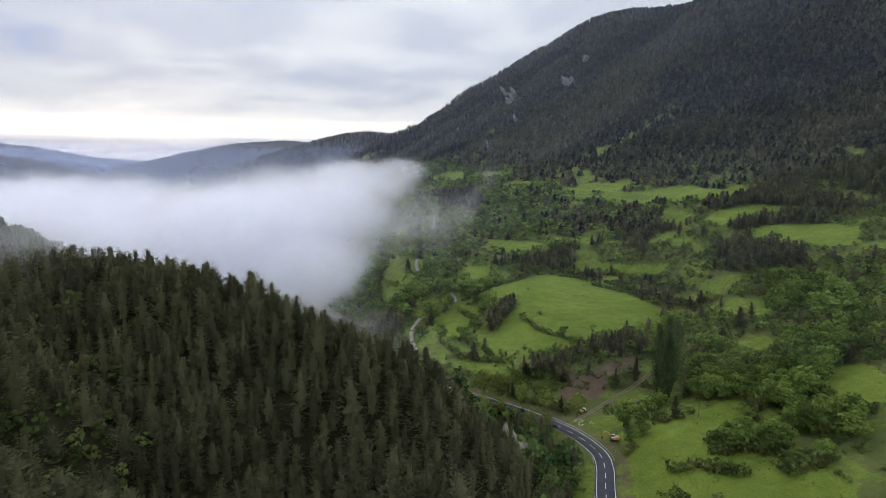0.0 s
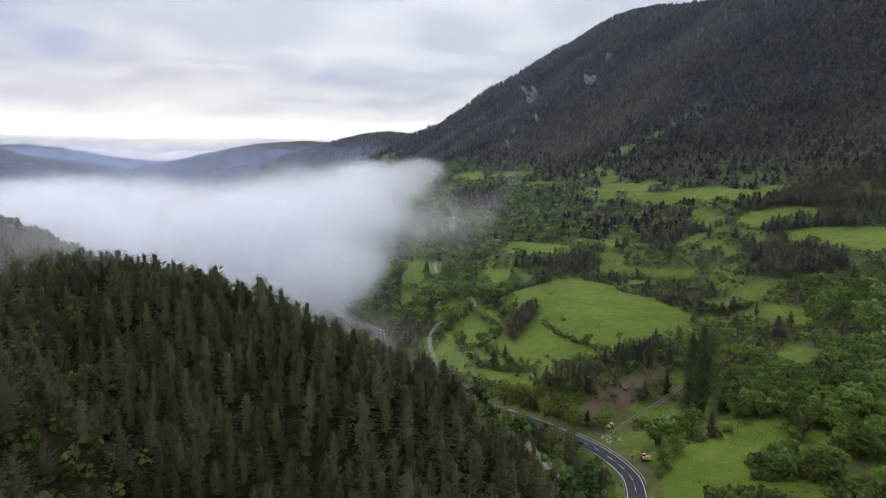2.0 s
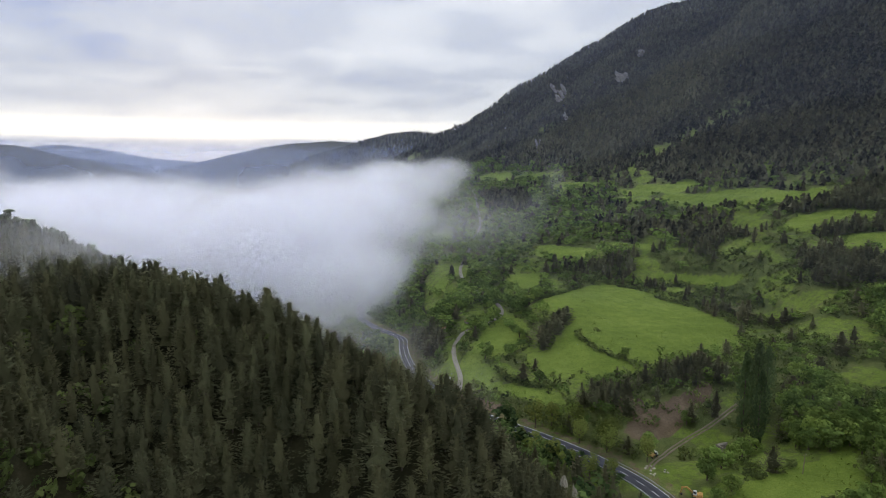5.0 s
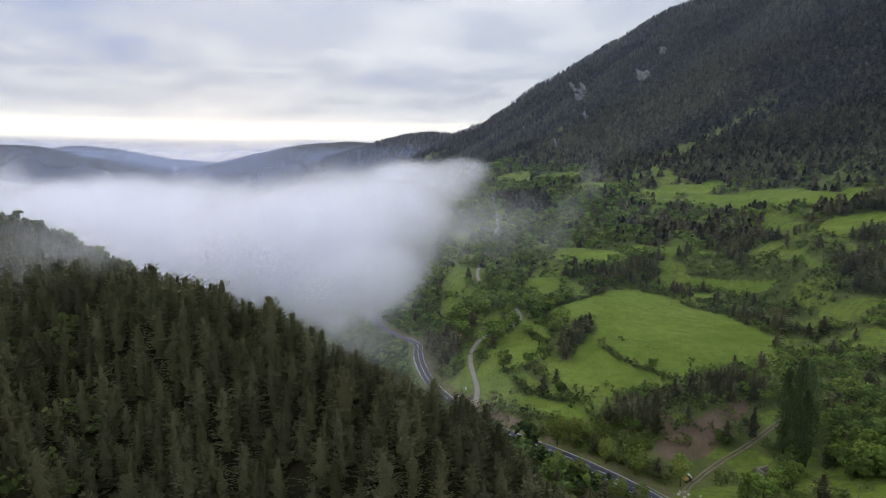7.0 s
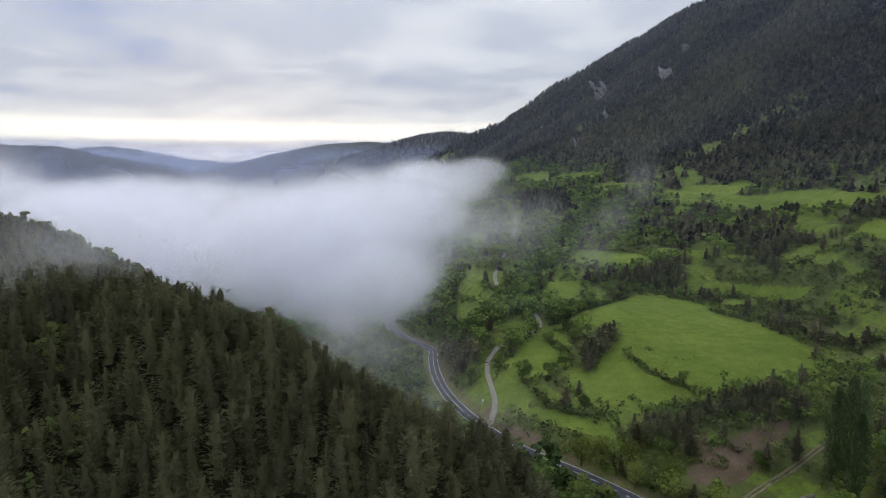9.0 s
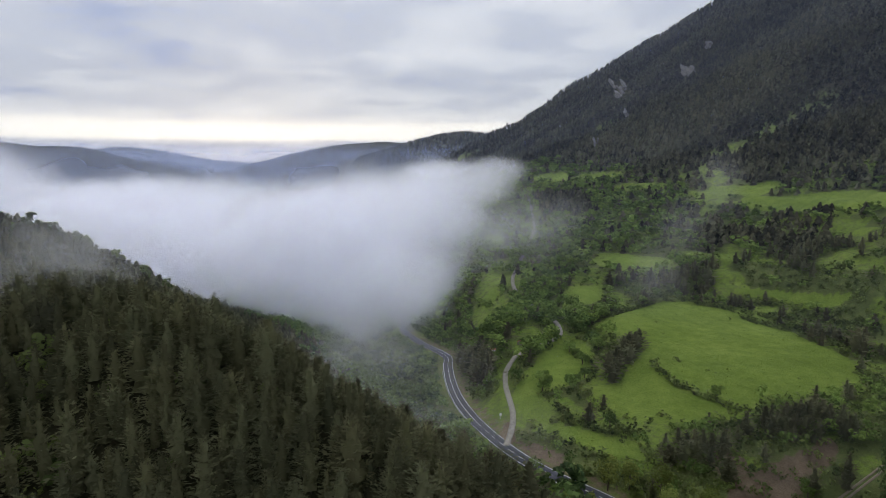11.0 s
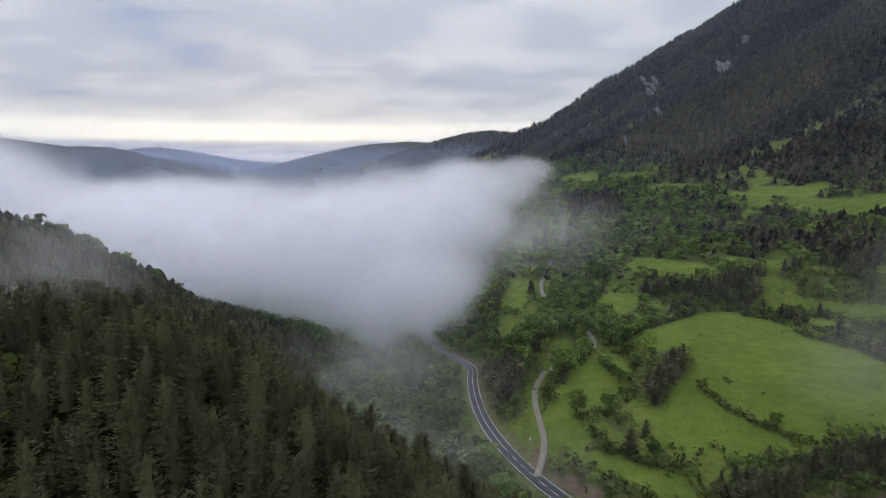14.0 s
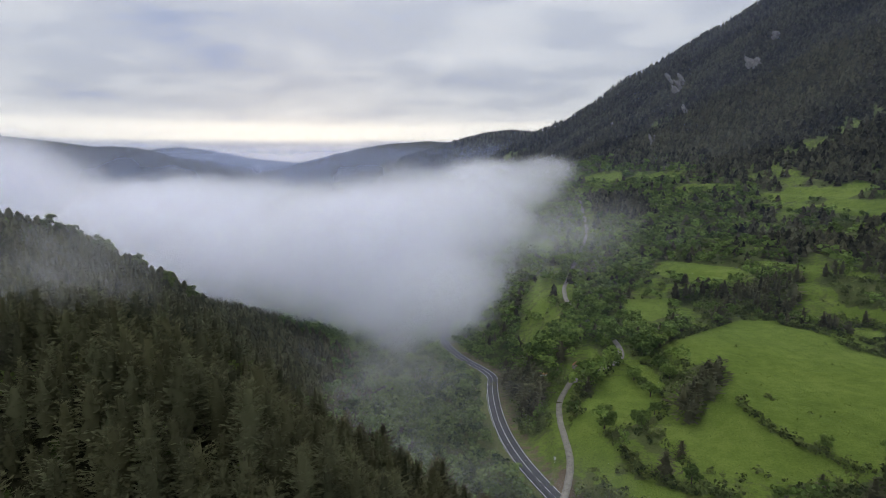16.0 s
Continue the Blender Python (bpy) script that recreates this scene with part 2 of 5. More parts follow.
UPPER_TRACK = spline([(-18, 415, 0), (-4, 430, 0), (9, 446, 0), (6, 476, 0), (-8, 505, 0), (-18, 529, 0), (-28, 582, 0), (-22, 650, 0), (-14, 720, 0), (-12, 768, 0), (-20, 881, 0), (-30, 960, 0)], 4.0)
FARM_TRACK = spline([(61, 243, 0), (67, 253, 0), (76, 266, 0), (87, 276, 0), (100, 284, 0), (124, 299, 0)], 3.0)


def beside(line, x, y):
    """How far (x, y) lies to the right of a line (to the left: negative), and the line's height there."""
    x, y = np.asarray(x, float).ravel(), np.asarray(y, float).ravel()
    off, z = np.empty(len(x)), np.empty(len(x))
    a, d = line[:-1, :2], np.diff(line[:, :2], axis=0)
    ll = (d * d).sum(1)
    for k in range(0, len(x), 20000):
        px, py = x[k:k + 20000, None] - a[:, 0], y[k:k + 20000, None] - a[:, 1]
        s = np.clip((px * d[:, 0] + py * d[:, 1]) / ll, 0, 1)
        ex, ey = px - s * d[:, 0], py - s * d[:, 1]
        e = ex * ex + ey * ey
        i = e.argmin(1)
        r = np.arange(len(i))
        side = np.sign(py[r, i] * d[i, 0] - px[r, i] * d[i, 1])
        off[k:k + 20000] = -side * np.sqrt(e[r, i])
        z[k:k + 20000] = line[i, 2] + s[r, i] * (line[i + 1, 2] - line[i, 2])
    return off, z


def bump(x, y, cx, cy, along, across, turn):
    c, s = np.cos(np.radians(turn)), np.sin(np.radians(turn))
    u, v = (x - cx) * c + (y - cy) * s, -(x - cx) * s + (y - cy) * c
    return np.exp(-0.5 * ((u / along) ** 2 + (v / across) ** 2))


def shelf(x, y):
    """The pastures east of the road: a broad shelf that steps up towards the mountain."""
    u, v = (np.clip(x, -250, 620) - 100) / 300, (np.clip(y, -50, 1150) - 500) / 300
    return (-2.9 + 29.0 * v + 22.0 * v ** 2 - 1.3 * v ** 3 - 2.1 * v ** 4 + 51.1 * u + 14.8 * u * v + 3.0 * u * v ** 2 - 7.9 * u * v ** 3
            + 59.1 * u ** 2 - 3.5 * u ** 2 * v - 20.6 * u ** 2 * v ** 2 + 7.2 * u ** 3 - 13.6 * u ** 3 * v - 25.6 * u ** 4)


def meadow_level(x, y):
    """The big meadow is nearly level, with a steep bank on its near side."""
    edge = np.hypot((x - 112) / 80, (y - 433) / 96)
    return smooth(1.25, 0.85, edge)


def mountain(x, y):
    """The wooded mountain: one long slope over its foot, cut off by the crest."""
    foot = (x - 372) * 0.83 + (y - 712) * 0.557
    crest = 1790 + 0.33 * x
    across = -0.557 * x + 0.83 * y + 14 * vnoise(x, y, 120, 16)
    gully = (1 - np.abs(vnoise(across, foot * 0.16, 105, 4))) ** 3 * 30 * smooth(20, 160, foot)
    rise = 95 + 0.595 * foot - gully + 8 * vnoise(x, y, 70, 5)
    over = np.maximum(y - crest + 18 * vnoise(x, y, 160, 6), 0)
    rise = rise - 0.5 * over - 0.0006 * np.minimum(over, 400) ** 2
    top = np.where(rise > 500, 500 + 110 * np.tanh((rise - 500) / 110), rise)
    return top + 27 * bump(x, y, 520, 1880, 75, 75, 0) - 24 * bump(x, y, 730, 1790, 110, 110, 0)


# distant ridges: summit x and y, turn, height, fall along the crest, fall to both sides, roundness of the summit
FAR_HILLS = [(-330, 2500, 0, 221, 0.33, 0.5, 160), (-60, 2450, 0, 205, 0.3, 0.5, 120), (-950, 3290, 5, 217, 0.23, 0.45, 300), (-1828, 1983, 39, 176, 0.29, 0.5, 110), (-2300, 1560, 39, 190, 0.2, 0.5, 200),
             (-2530, 3230, 36, 207, 0.165, 0.4, 60), (-3000, 2900, 36, 222, 0.1, 0.4, 200), (-2640, 1980, 50, 250, 0.15, 0.45, 150), (-900, -1600, 0, 300, 0.2, 0.4, 120), (1500, -1100, 40, 420, 0.2, 0.5, 120)]


def far_hills(x, y):
    """The ridges that close the valley in the distance."""
    z = np.full(np.shape(x), -130.0)
    for cx, cy, turn, top, down_along, down_across, blunt in FAR_HILLS:
        c, s = np.cos(np.radians(turn)), np.sin(np.radians(turn))
        u, v = (x - cx) * c + (y - cy) * s, -(x - cx) * s + (y - cy) * c
        hill = top - down_along * (np.hypot(u, blunt) - blunt) - down_across * (np.hypot(v + 60 * vnoise(u, u * 0, 300, 2), 90) - 90)
        z = np.maximum(z, hill)
    return z + 9 * vnoise(x, y, 210, 8) + 5 * vnoise(x, y, 90, 9)


# the wooded hillside's spurs and hollows: rise, centre, half length, half width, turn
WEST_SPURS = [(38.9, -65.9, 210.5, 70.2, 18.0, -18.7), (-10.9, -93.1, 160.3, 37.1, 18.0, -5.1), (-30.5, -61.2, 152.5, 51.6, 18.0, 18.9), (21.7, -162.3, 196.8, 58.6, 54.4, 77.5),
              (29.2, -138.1, 272.7, 123.9, 18.0, -4.7), (44.8, -317.1, 374.6, 92.4, 63.7, -16.5), (-5.3, -143.6, 185.0, 23.7, 29.3, 36.2)]


def land(x, y):
    """Height of the ground at (x, y)."""
    shape = np.shape(x)
    x, y = np.asarray(x, float).ravel(), np.asarray(y, float).ravel()
    rd, rz = beside(ROAD, x, y)
    sd, sz = beside(STREAM, x, y)
    # west flank: a wooded hillside with a spur towards the camera and a hollow behind it
    w = -sd
    west = sz + 0.34 * np.maximum(w, 0)
    for rise, cx, cy, along, across, turn in WEST_SPURS:
        west = west + rise * bump(x, y, cx, cy, along, across, turn)
    west = west + (5 * vnoise(x, y, 60, 1) + 2 * vnoise(x, y, 23, 2)) * smooth(10, 60, w)
    west = np.where(west > 150, 150 + 60 * np.tanh((west - 150) / 60), west)
    # east flank
    e = shelf(x, y)
    m = meadow_level(x, y)
    e = e * (1 - m) + (-8 + 0.03 * (y - 430)) * m - 12 * bump(x, y, 93, 268, 34, 19, 12)
    steps = e / 7.0
    stepped = 7.0 * (np.floor(steps) + smooth(0.62, 1.0, steps - np.floor(steps)))
    terr = smooth(430, 560, y) * smooth(40, 120, rd) * 0.6
    e = e * (1 - terr) + stepped * terr
    e = e + 1.3 * vnoise(x, y, 38, 3) + 0.4 * vnoise(x, y, 12, 7)
    mt = mountain(x, y)
    k = 22.0
    big = k * np.logaddexp(np.clip(e / k, -60, 60), np.clip(mt / k, -60, 60))
    e = np.where(y > 300, e + (big - e) * smooth(300, 520, y), e)
    bench = smooth(5.5, 30 + 55 * smooth(430, 560, y), rd)
    east = rz * (1 - bench) + e * bench
    # between the stream and the road
    gap = np.clip(sd / np.maximum(sd - rd - 4.5, 1), 0, 1)
    slope = sz * (1 - smooth(0, 1, gap)) + rz * smooth(0, 1, gap)
    z = np.where(rd > -4.5, east, np.where(sd > 0, slope, west))
    z = np.where((np.abs(rd) < 5.5), rz, z)
    td, tz = beside(TRACK, x, y)
    bed = smooth(9, 2.5, np.abs(td)) * smooth(3, 8, np.abs(rd))
    z = z * (1 - bed) + tz * bed
    # the far country takes over beyond the valley
    far = np.maximum(smooth(2000, 2400, np.hypot(x + 200, y)), smooth(1300, 1700, -x))
    z = z * (1 - far) + far_hills(x, y) * far
    z = np.where(far > 0, z, np.maximum(z, -140))
    return z.reshape(shape)

# ---- what grows where ----
# pastures: centre, half length, half width, turn
FIELDS = [(74, 609, 40, 22, 140),
          (147, 578, 48, 7, 130), (31, 541, 20, 13, 48), (202, 752, 52, 18, 146), (249, 646, 98, 20, 127), (277, 438, 48, 20, 104), (266, 526, 26, 17, 109),
          (6, 1005, 42, 24, 135), (76, 955, 46, 15, 140), (-57, 722, 22, 14, 100), (290, 515, 34, 11, 115), (120, 860, 40, 14, 140), (169, 499, 38, 6, 135), (150, 493, 17, 8, 136), (-46, 556, 11, 7, 85), (93, 206, 44, 16, 38), (101, 175, 30, 16, 155),
          (177, 229, 22, 11, 60)]
# the larger pastures, with hedged corners: plan outlines
GREAT_PASTURE = [(30, 450), (54, 475), (81, 508), (103, 505), (121, 484), (139, 468), (146, 453), (149, 421), (154, 395), (140, 352), (112, 346), (95, 349), (86, 331), (68, 328), (56, 333), (42, 332), (30, 341), (19, 354), (24, 369), (38, 368), (49, 387), (55, 407), (40, 426)]
ROADSIDE_PASTURE = [(-6, 384), (-4, 359), (3, 331), (14, 325), (34, 311), (39, 301), (39, 294), (21, 303), (13, 310), (1, 320), (-5, 325), (-12, 351), (-16, 374)]
ORCHARD_PASTURE = [(-1, 416), (19, 434), (26, 408), (21, 378), (4, 366), (-8, 364), (-14, 384)]
SMALL_PASTURE = [(18, 556), (49, 560), (45, 526), (28, 515), (17, 539)]
OUTLINES = [GREAT_PASTURE, ROADSIDE_PASTURE, ORCHARD_PASTURE, SMALL_PASTURE]
# clumps of pine, and of tall broadleaf trees, in and below the pastures
PINE_CLUMPS = [(54, 302, 15, 7, 5), (100, 316, 18, 9, 10), (170, 615, 90, 16, 126), (24, 855, 74, 30, 106), (-45, 430, 44, 7, 108), (300, 520, 60, 25, 110), (40, 388, 23, 4.5, 62), (240, 430, 40, 16, 105), (262, 720, 60, 12, 127)]
GROVES = [(172, 252, 60, 17, 42), (136, 272, 36, 14, 60), (112, 192, 12, 9, 20), (142, 205, 14, 12, 20), (-30, 470, 40, 14, 80), (30, 455, 22, 8, 60), (215, 330, 50, 20, 80), (-4, 420, 28, 5, 63)]


def within(x, y, shapes, ragged=0.16):
    f = np.zeros(np.shape(x))
    wob = ragged * vnoise(x, y, 22, 11) + 0.45 * ragged * vnoise(x, y, 8, 12)
    for cx, cy, a, b, turn in shapes:
        c, s = np.cos(np.radians(turn)), np.sin(np.radians(turn))
        u, v = ((x - cx) * c + (y - cy) * s) / a, (-(x - cx) * s + (y - cy) * c) / b
        f = np.maximum(f, smooth(1.06, 0.94, np.hypot(u, v) + wob))
    return f


def inside(x, y, outline):
    """Metres inside an outline of the plan (negative outside)."""
    x, y = np.asarray(x, float), np.asarray(y, float)
    away, odd = np.full(x.shape, 1e9), np.zeros(x.shape, bool)
    for (ax, ay), (bx, by) in zip(outline, outline[1:] + outline[:1]):
        f = np.clip(((x - ax) * (bx - ax) + (y - ay) * (by - ay)) / ((bx - ax) ** 2 + (by - ay) ** 2), 0, 1)
        away = np.minimum(away, np.hypot(x - ax - f * (bx - ax), y - ay - f * (by - ay)))
        odd ^= ((ay > y) != (by > y)) & (x < (bx - ax) * (y - ay) / (by - ay + 1e-9) + ax)
    return np.where(odd, away, -away)


def pasture(x, y, wider=0.0):
    f = within(x, y, [(a, b, c + wider, d + wider, e) for a, b, c, d, e in FIELDS])
    wob = 1.6 * vnoise(x, y, 14, 11) + 0.7 * vnoise(x, y, 5, 12)
    for outline in OUTLINES:
        f = np.maximum(f, smooth(-0.8, 0.8, inside(x, y, outline) + wob + wider))
    return f


def scrub_cover(x, y):
    """Scrub in long bands that follow the terraces."""
    along, across = -0.64 * x + 0.77 * y, 0.77 * x + 0.64 * y
    size = 1 + 0.9 * smooth(450, 900, y)
    more = 0.34 * smooth(520, 700, y)
    return smooth(-0.42 - more, -more, vnoise(along * 0.32 / size, across * 0.8 / size, 15, 51) + 0.45 * vnoise(x, y, 9, 52))


def mountain_foot(x, y):
    return (x - 372) * 0.83 + (y - 712) * 0.557 + 22 + 36 * vnoise(x, y, 90, 14) + 12 * vnoise(x, y, 28, 15)


def gully_grass(x, y):
    """Grassy runnels that climb from the pastures into the mountain forest."""
    foot = (x - 372) * 0.83 + (y - 712) * 0.557
    across = -0.557 * x + 0.83 * y + 14 * vnoise(x, y, 120, 16)
    return smooth(0.14, 0.05, np.abs(vnoise(across, foot * 0.16, 105, 4)) + 0.05 * vnoise(x, y, 20, 17)) * smooth(230, 30, foot + 90 * vnoise(x, y, 140, 18))


def zones(x, y):
    """How much meadow, bare earth and forest floor there is."""
    rd, rz = beside(ROAD, x, y)
    sd, sz = beside(STREAM, x, y)
    td, tz = beside(TRACK, x, y)
    west = smooth(0, 10, -sd)
    meadow = pasture(x, y)
    glade = np.maximum(smooth(0.15, 0.5, vnoise(x, y, 34, 21) + 0.5 * vnoise(x, y, 11, 22)), 1 - scrub_cover(x, y)) * (1 - west)
    foot = mountain_foot(x, y)
    mt = np.maximum(smooth(-15, 15, foot) * (1 - gully_grass(x, y)), smooth(1700, 1900, np.hypot(x, y)))
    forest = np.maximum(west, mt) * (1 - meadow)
    earth = 0.45 * smooth(2.4, 1.4, np.abs(td)) + smooth(7.5, 5.0, np.abs(rd - 5)) * 0.5 + within(x, y, [(80, 288, 30, 9, 38), (66, 300, 14, 8, 120), (0, 308, 12, 5, 130)], 0.35) * 0.72
    return np.clip(np.column_stack([np.maximum(meadow, 0.55 * glade * (1 - mt)), earth, forest]), 0, 1)

# ---- ground ----
def mesh_from(name, verts, faces, mat, flat=True):
    me = bpy.data.meshes.new(name)
    verts, faces = np.asarray(verts, np.float32), np.asarray(faces, np.int32)
    me.vertices.add(len(verts))
    me.vertices.foreach_set("co", verts.ravel())
    k = faces.shape[1]
    me.loops.add(faces.size)
    me.loops.foreach_set("vertex_index", faces.ravel())
    me.polygons.add(len(faces))
    me.polygons.foreach_set("loop_start", np.arange(0, faces.size, k, dtype=np.int32))
    me.polygons.foreach_set("loop_total", np.full(len(faces), k, np.int32))
    me.update(calc_edges=True)
    if not flat:
        me.shade_smooth()
    me.materials.append(mat)
    return me


def stretch(lo, a, b, hi, step, grow):
    """Grid lines: every step metres between a and b, wider and wider out to lo and hi."""
    mid = list(np.arange(a, b + step / 2, step))
    s, v, right = step, b, []
    while v < hi:
        s *= grow
        v += s
        right.append(min(v, hi))
    s, v, left = step, a, []
    while v > lo:
        s *= grow
        v -= s
        left.append(max(v, lo))
    return np.array(left[::-1] + mid + right)


GX = stretch(-4600, -190, 230, 3200, 3.2, 1.037)
GY = stretch(-2200, 120, 560, 4900, 3.2, 1.024)
X, Y = np.meshgrid(GX, GY)
Z = land(X, Y)
nx, ny = len(GX), len(GY)
idx = np.arange(nx * ny).reshape(ny, nx)
quads = np.stack([idx[:-1, :-1], idx[:-1, 1:], idx[1:, 1:], idx[1:, :-1]], -1).reshape(-1, 4)
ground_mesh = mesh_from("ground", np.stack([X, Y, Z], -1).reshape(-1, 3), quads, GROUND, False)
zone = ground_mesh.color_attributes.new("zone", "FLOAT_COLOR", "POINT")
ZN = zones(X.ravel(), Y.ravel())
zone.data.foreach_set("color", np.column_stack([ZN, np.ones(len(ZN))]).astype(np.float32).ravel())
ground = tagged(new("ground", ground_mesh), "green valley floor and wooded mountain slopes of grass and earth", "ground", kind="structure")

# ---- cloud, mist and haze ----
scene.cycles.transparent_max_bounces = 128


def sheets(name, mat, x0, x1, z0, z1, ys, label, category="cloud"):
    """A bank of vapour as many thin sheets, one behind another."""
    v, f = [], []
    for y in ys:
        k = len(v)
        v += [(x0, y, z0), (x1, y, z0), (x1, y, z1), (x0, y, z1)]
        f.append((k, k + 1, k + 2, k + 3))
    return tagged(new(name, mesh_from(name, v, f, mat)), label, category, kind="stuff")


BANK = mist_material("cloud_vapour", [((-238, 715, -12), (168, 140, 95)), ((-152, 622, -34), (102, 85, 58)), ((-150, 760, 20), (95, 110, 62)), ((-112, 800, 66), (82, 75, 36)), ((-62, 828, 84), (44, 60, 22)), ((-220, 980, 20), (150, 240, 84)), ((-520, 880, -12), (360, 330, 92)), ((-980, 760, 42), (310, 270, 112)),
                                      ((-1300, 1300, -15), (900, 600, 78))], 0.23, 100, 0.98, tone=(0.535, 0.538, 0.562), soft=0.5, more=0.07)
sheets("cloud_bank", BANK, -2300, 60, -140, 170, np.r_[np.arange(528, 800, 9.0), np.arange(800, 1420, 31)], "thick white cloud bank lying in the wooded valley")
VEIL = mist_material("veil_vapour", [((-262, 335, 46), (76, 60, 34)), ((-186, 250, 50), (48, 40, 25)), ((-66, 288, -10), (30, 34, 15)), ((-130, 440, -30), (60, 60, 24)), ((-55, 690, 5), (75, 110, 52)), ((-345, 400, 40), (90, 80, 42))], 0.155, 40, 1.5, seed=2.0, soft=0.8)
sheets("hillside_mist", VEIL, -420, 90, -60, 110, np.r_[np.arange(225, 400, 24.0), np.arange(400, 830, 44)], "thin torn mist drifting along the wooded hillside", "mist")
THIN = mist_material("thin_vapour", [((-95, 335, -15), (75, 105, 46)), ((-30, 268, 0), (42, 40, 26)), ((-30, 680, 22), (105, 190, 66))], 0.085, 32, 1.5, seed=3.0, soft=0.9)
sheets("valley_mist", THIN, -200, 110, -60, 110, np.r_[np.arange(230, 450, 42.0), np.arange(470, 860, 48)], "very thin grey mist over the wooded stream", "mist")
WISP = mist_material("wisp_vapour", [((5.5, 137, 83.5), (4.2, 4, 4.5)), ((8, 138, 87.5), (3.2, 4, 4.5)), ((11, 139, 92), (3.0, 4, 4.5))], 0.042, 4, 1.3, seed=5.0, soft=0.9)
sheets("mist_wisp", WISP, -10, 30, 64, 97, np.linspace(132, 146, 10), "small torn wisp of mist hanging in the air", "mist")


def haze():
    """Distant air's haze imitated by faint blue curved sheets, more of it the farther one looks."""
    m, t, o = material("haze_sheets")
    at = t.nodes.new("ShaderNodeAttribute")
    at.attribute_name = "thick"
    d = t.nodes.new("ShaderNodeBsdfDiffuse")
    tr = t.nodes.new("ShaderNodeBsdfTranslucent")
    # the haze's blue is put into the sheets' own colour
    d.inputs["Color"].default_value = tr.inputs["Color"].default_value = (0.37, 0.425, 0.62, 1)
    both, clear_air, mx = t.nodes.new("ShaderNodeAddShader"), t.nodes.new("ShaderNodeBsdfTransparent"), t.nodes.new("ShaderNodeMixShader")
    link(t, d.outputs[0], both.inputs[0])
    link(t, tr.outputs[0], both.inputs[1])
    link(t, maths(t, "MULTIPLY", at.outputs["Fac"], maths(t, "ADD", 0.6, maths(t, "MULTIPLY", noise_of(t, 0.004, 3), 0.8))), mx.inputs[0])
    link(t, clear_air.outputs[0], mx.inputs[1])
    link(t, both.outputs[0], mx.inputs[2])
    link(t, mx.outputs[0], o.inputs["Surface"])
    v, f, thick = [], [], []
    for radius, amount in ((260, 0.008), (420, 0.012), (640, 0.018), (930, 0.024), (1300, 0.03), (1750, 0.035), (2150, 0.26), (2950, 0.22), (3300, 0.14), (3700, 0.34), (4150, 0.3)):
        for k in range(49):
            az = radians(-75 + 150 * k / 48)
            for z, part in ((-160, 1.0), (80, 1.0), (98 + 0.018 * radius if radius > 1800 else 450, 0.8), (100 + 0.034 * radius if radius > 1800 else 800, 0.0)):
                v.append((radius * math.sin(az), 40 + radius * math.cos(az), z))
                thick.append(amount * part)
            if k:
                n = len(v)
                f += [(n - 8 + j, n - 4 + j, n - 3 + j, n - 7 + j) for j in range(3)]
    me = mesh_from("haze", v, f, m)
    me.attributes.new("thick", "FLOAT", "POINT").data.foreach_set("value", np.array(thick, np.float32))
    return tagged(new("haze", me), "faint blue sheets imitating haze over the distant hills", "haze", kind="stuff")


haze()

# ---- plants: shapes in units of their own height ----
def leaf_quads(centre, along, across):
    """Small blades: one four-cornered face for each centre."""
    centre, along, across = (np.asarray(v, float) for v in (centre, along, across))
    v = np.stack([centre - along - 0.55 * across, centre - 0.2 * along + across, centre + along + 0.2 * across, centre + 0.1 * along - across], 1)
    return v.reshape(-1, 3), np.arange(len(centre) * 4).reshape(-1, 4)


def unit(v):
    return v / np.maximum(np.linalg.norm(v, axis=-1, keepdims=True), 1e-9)


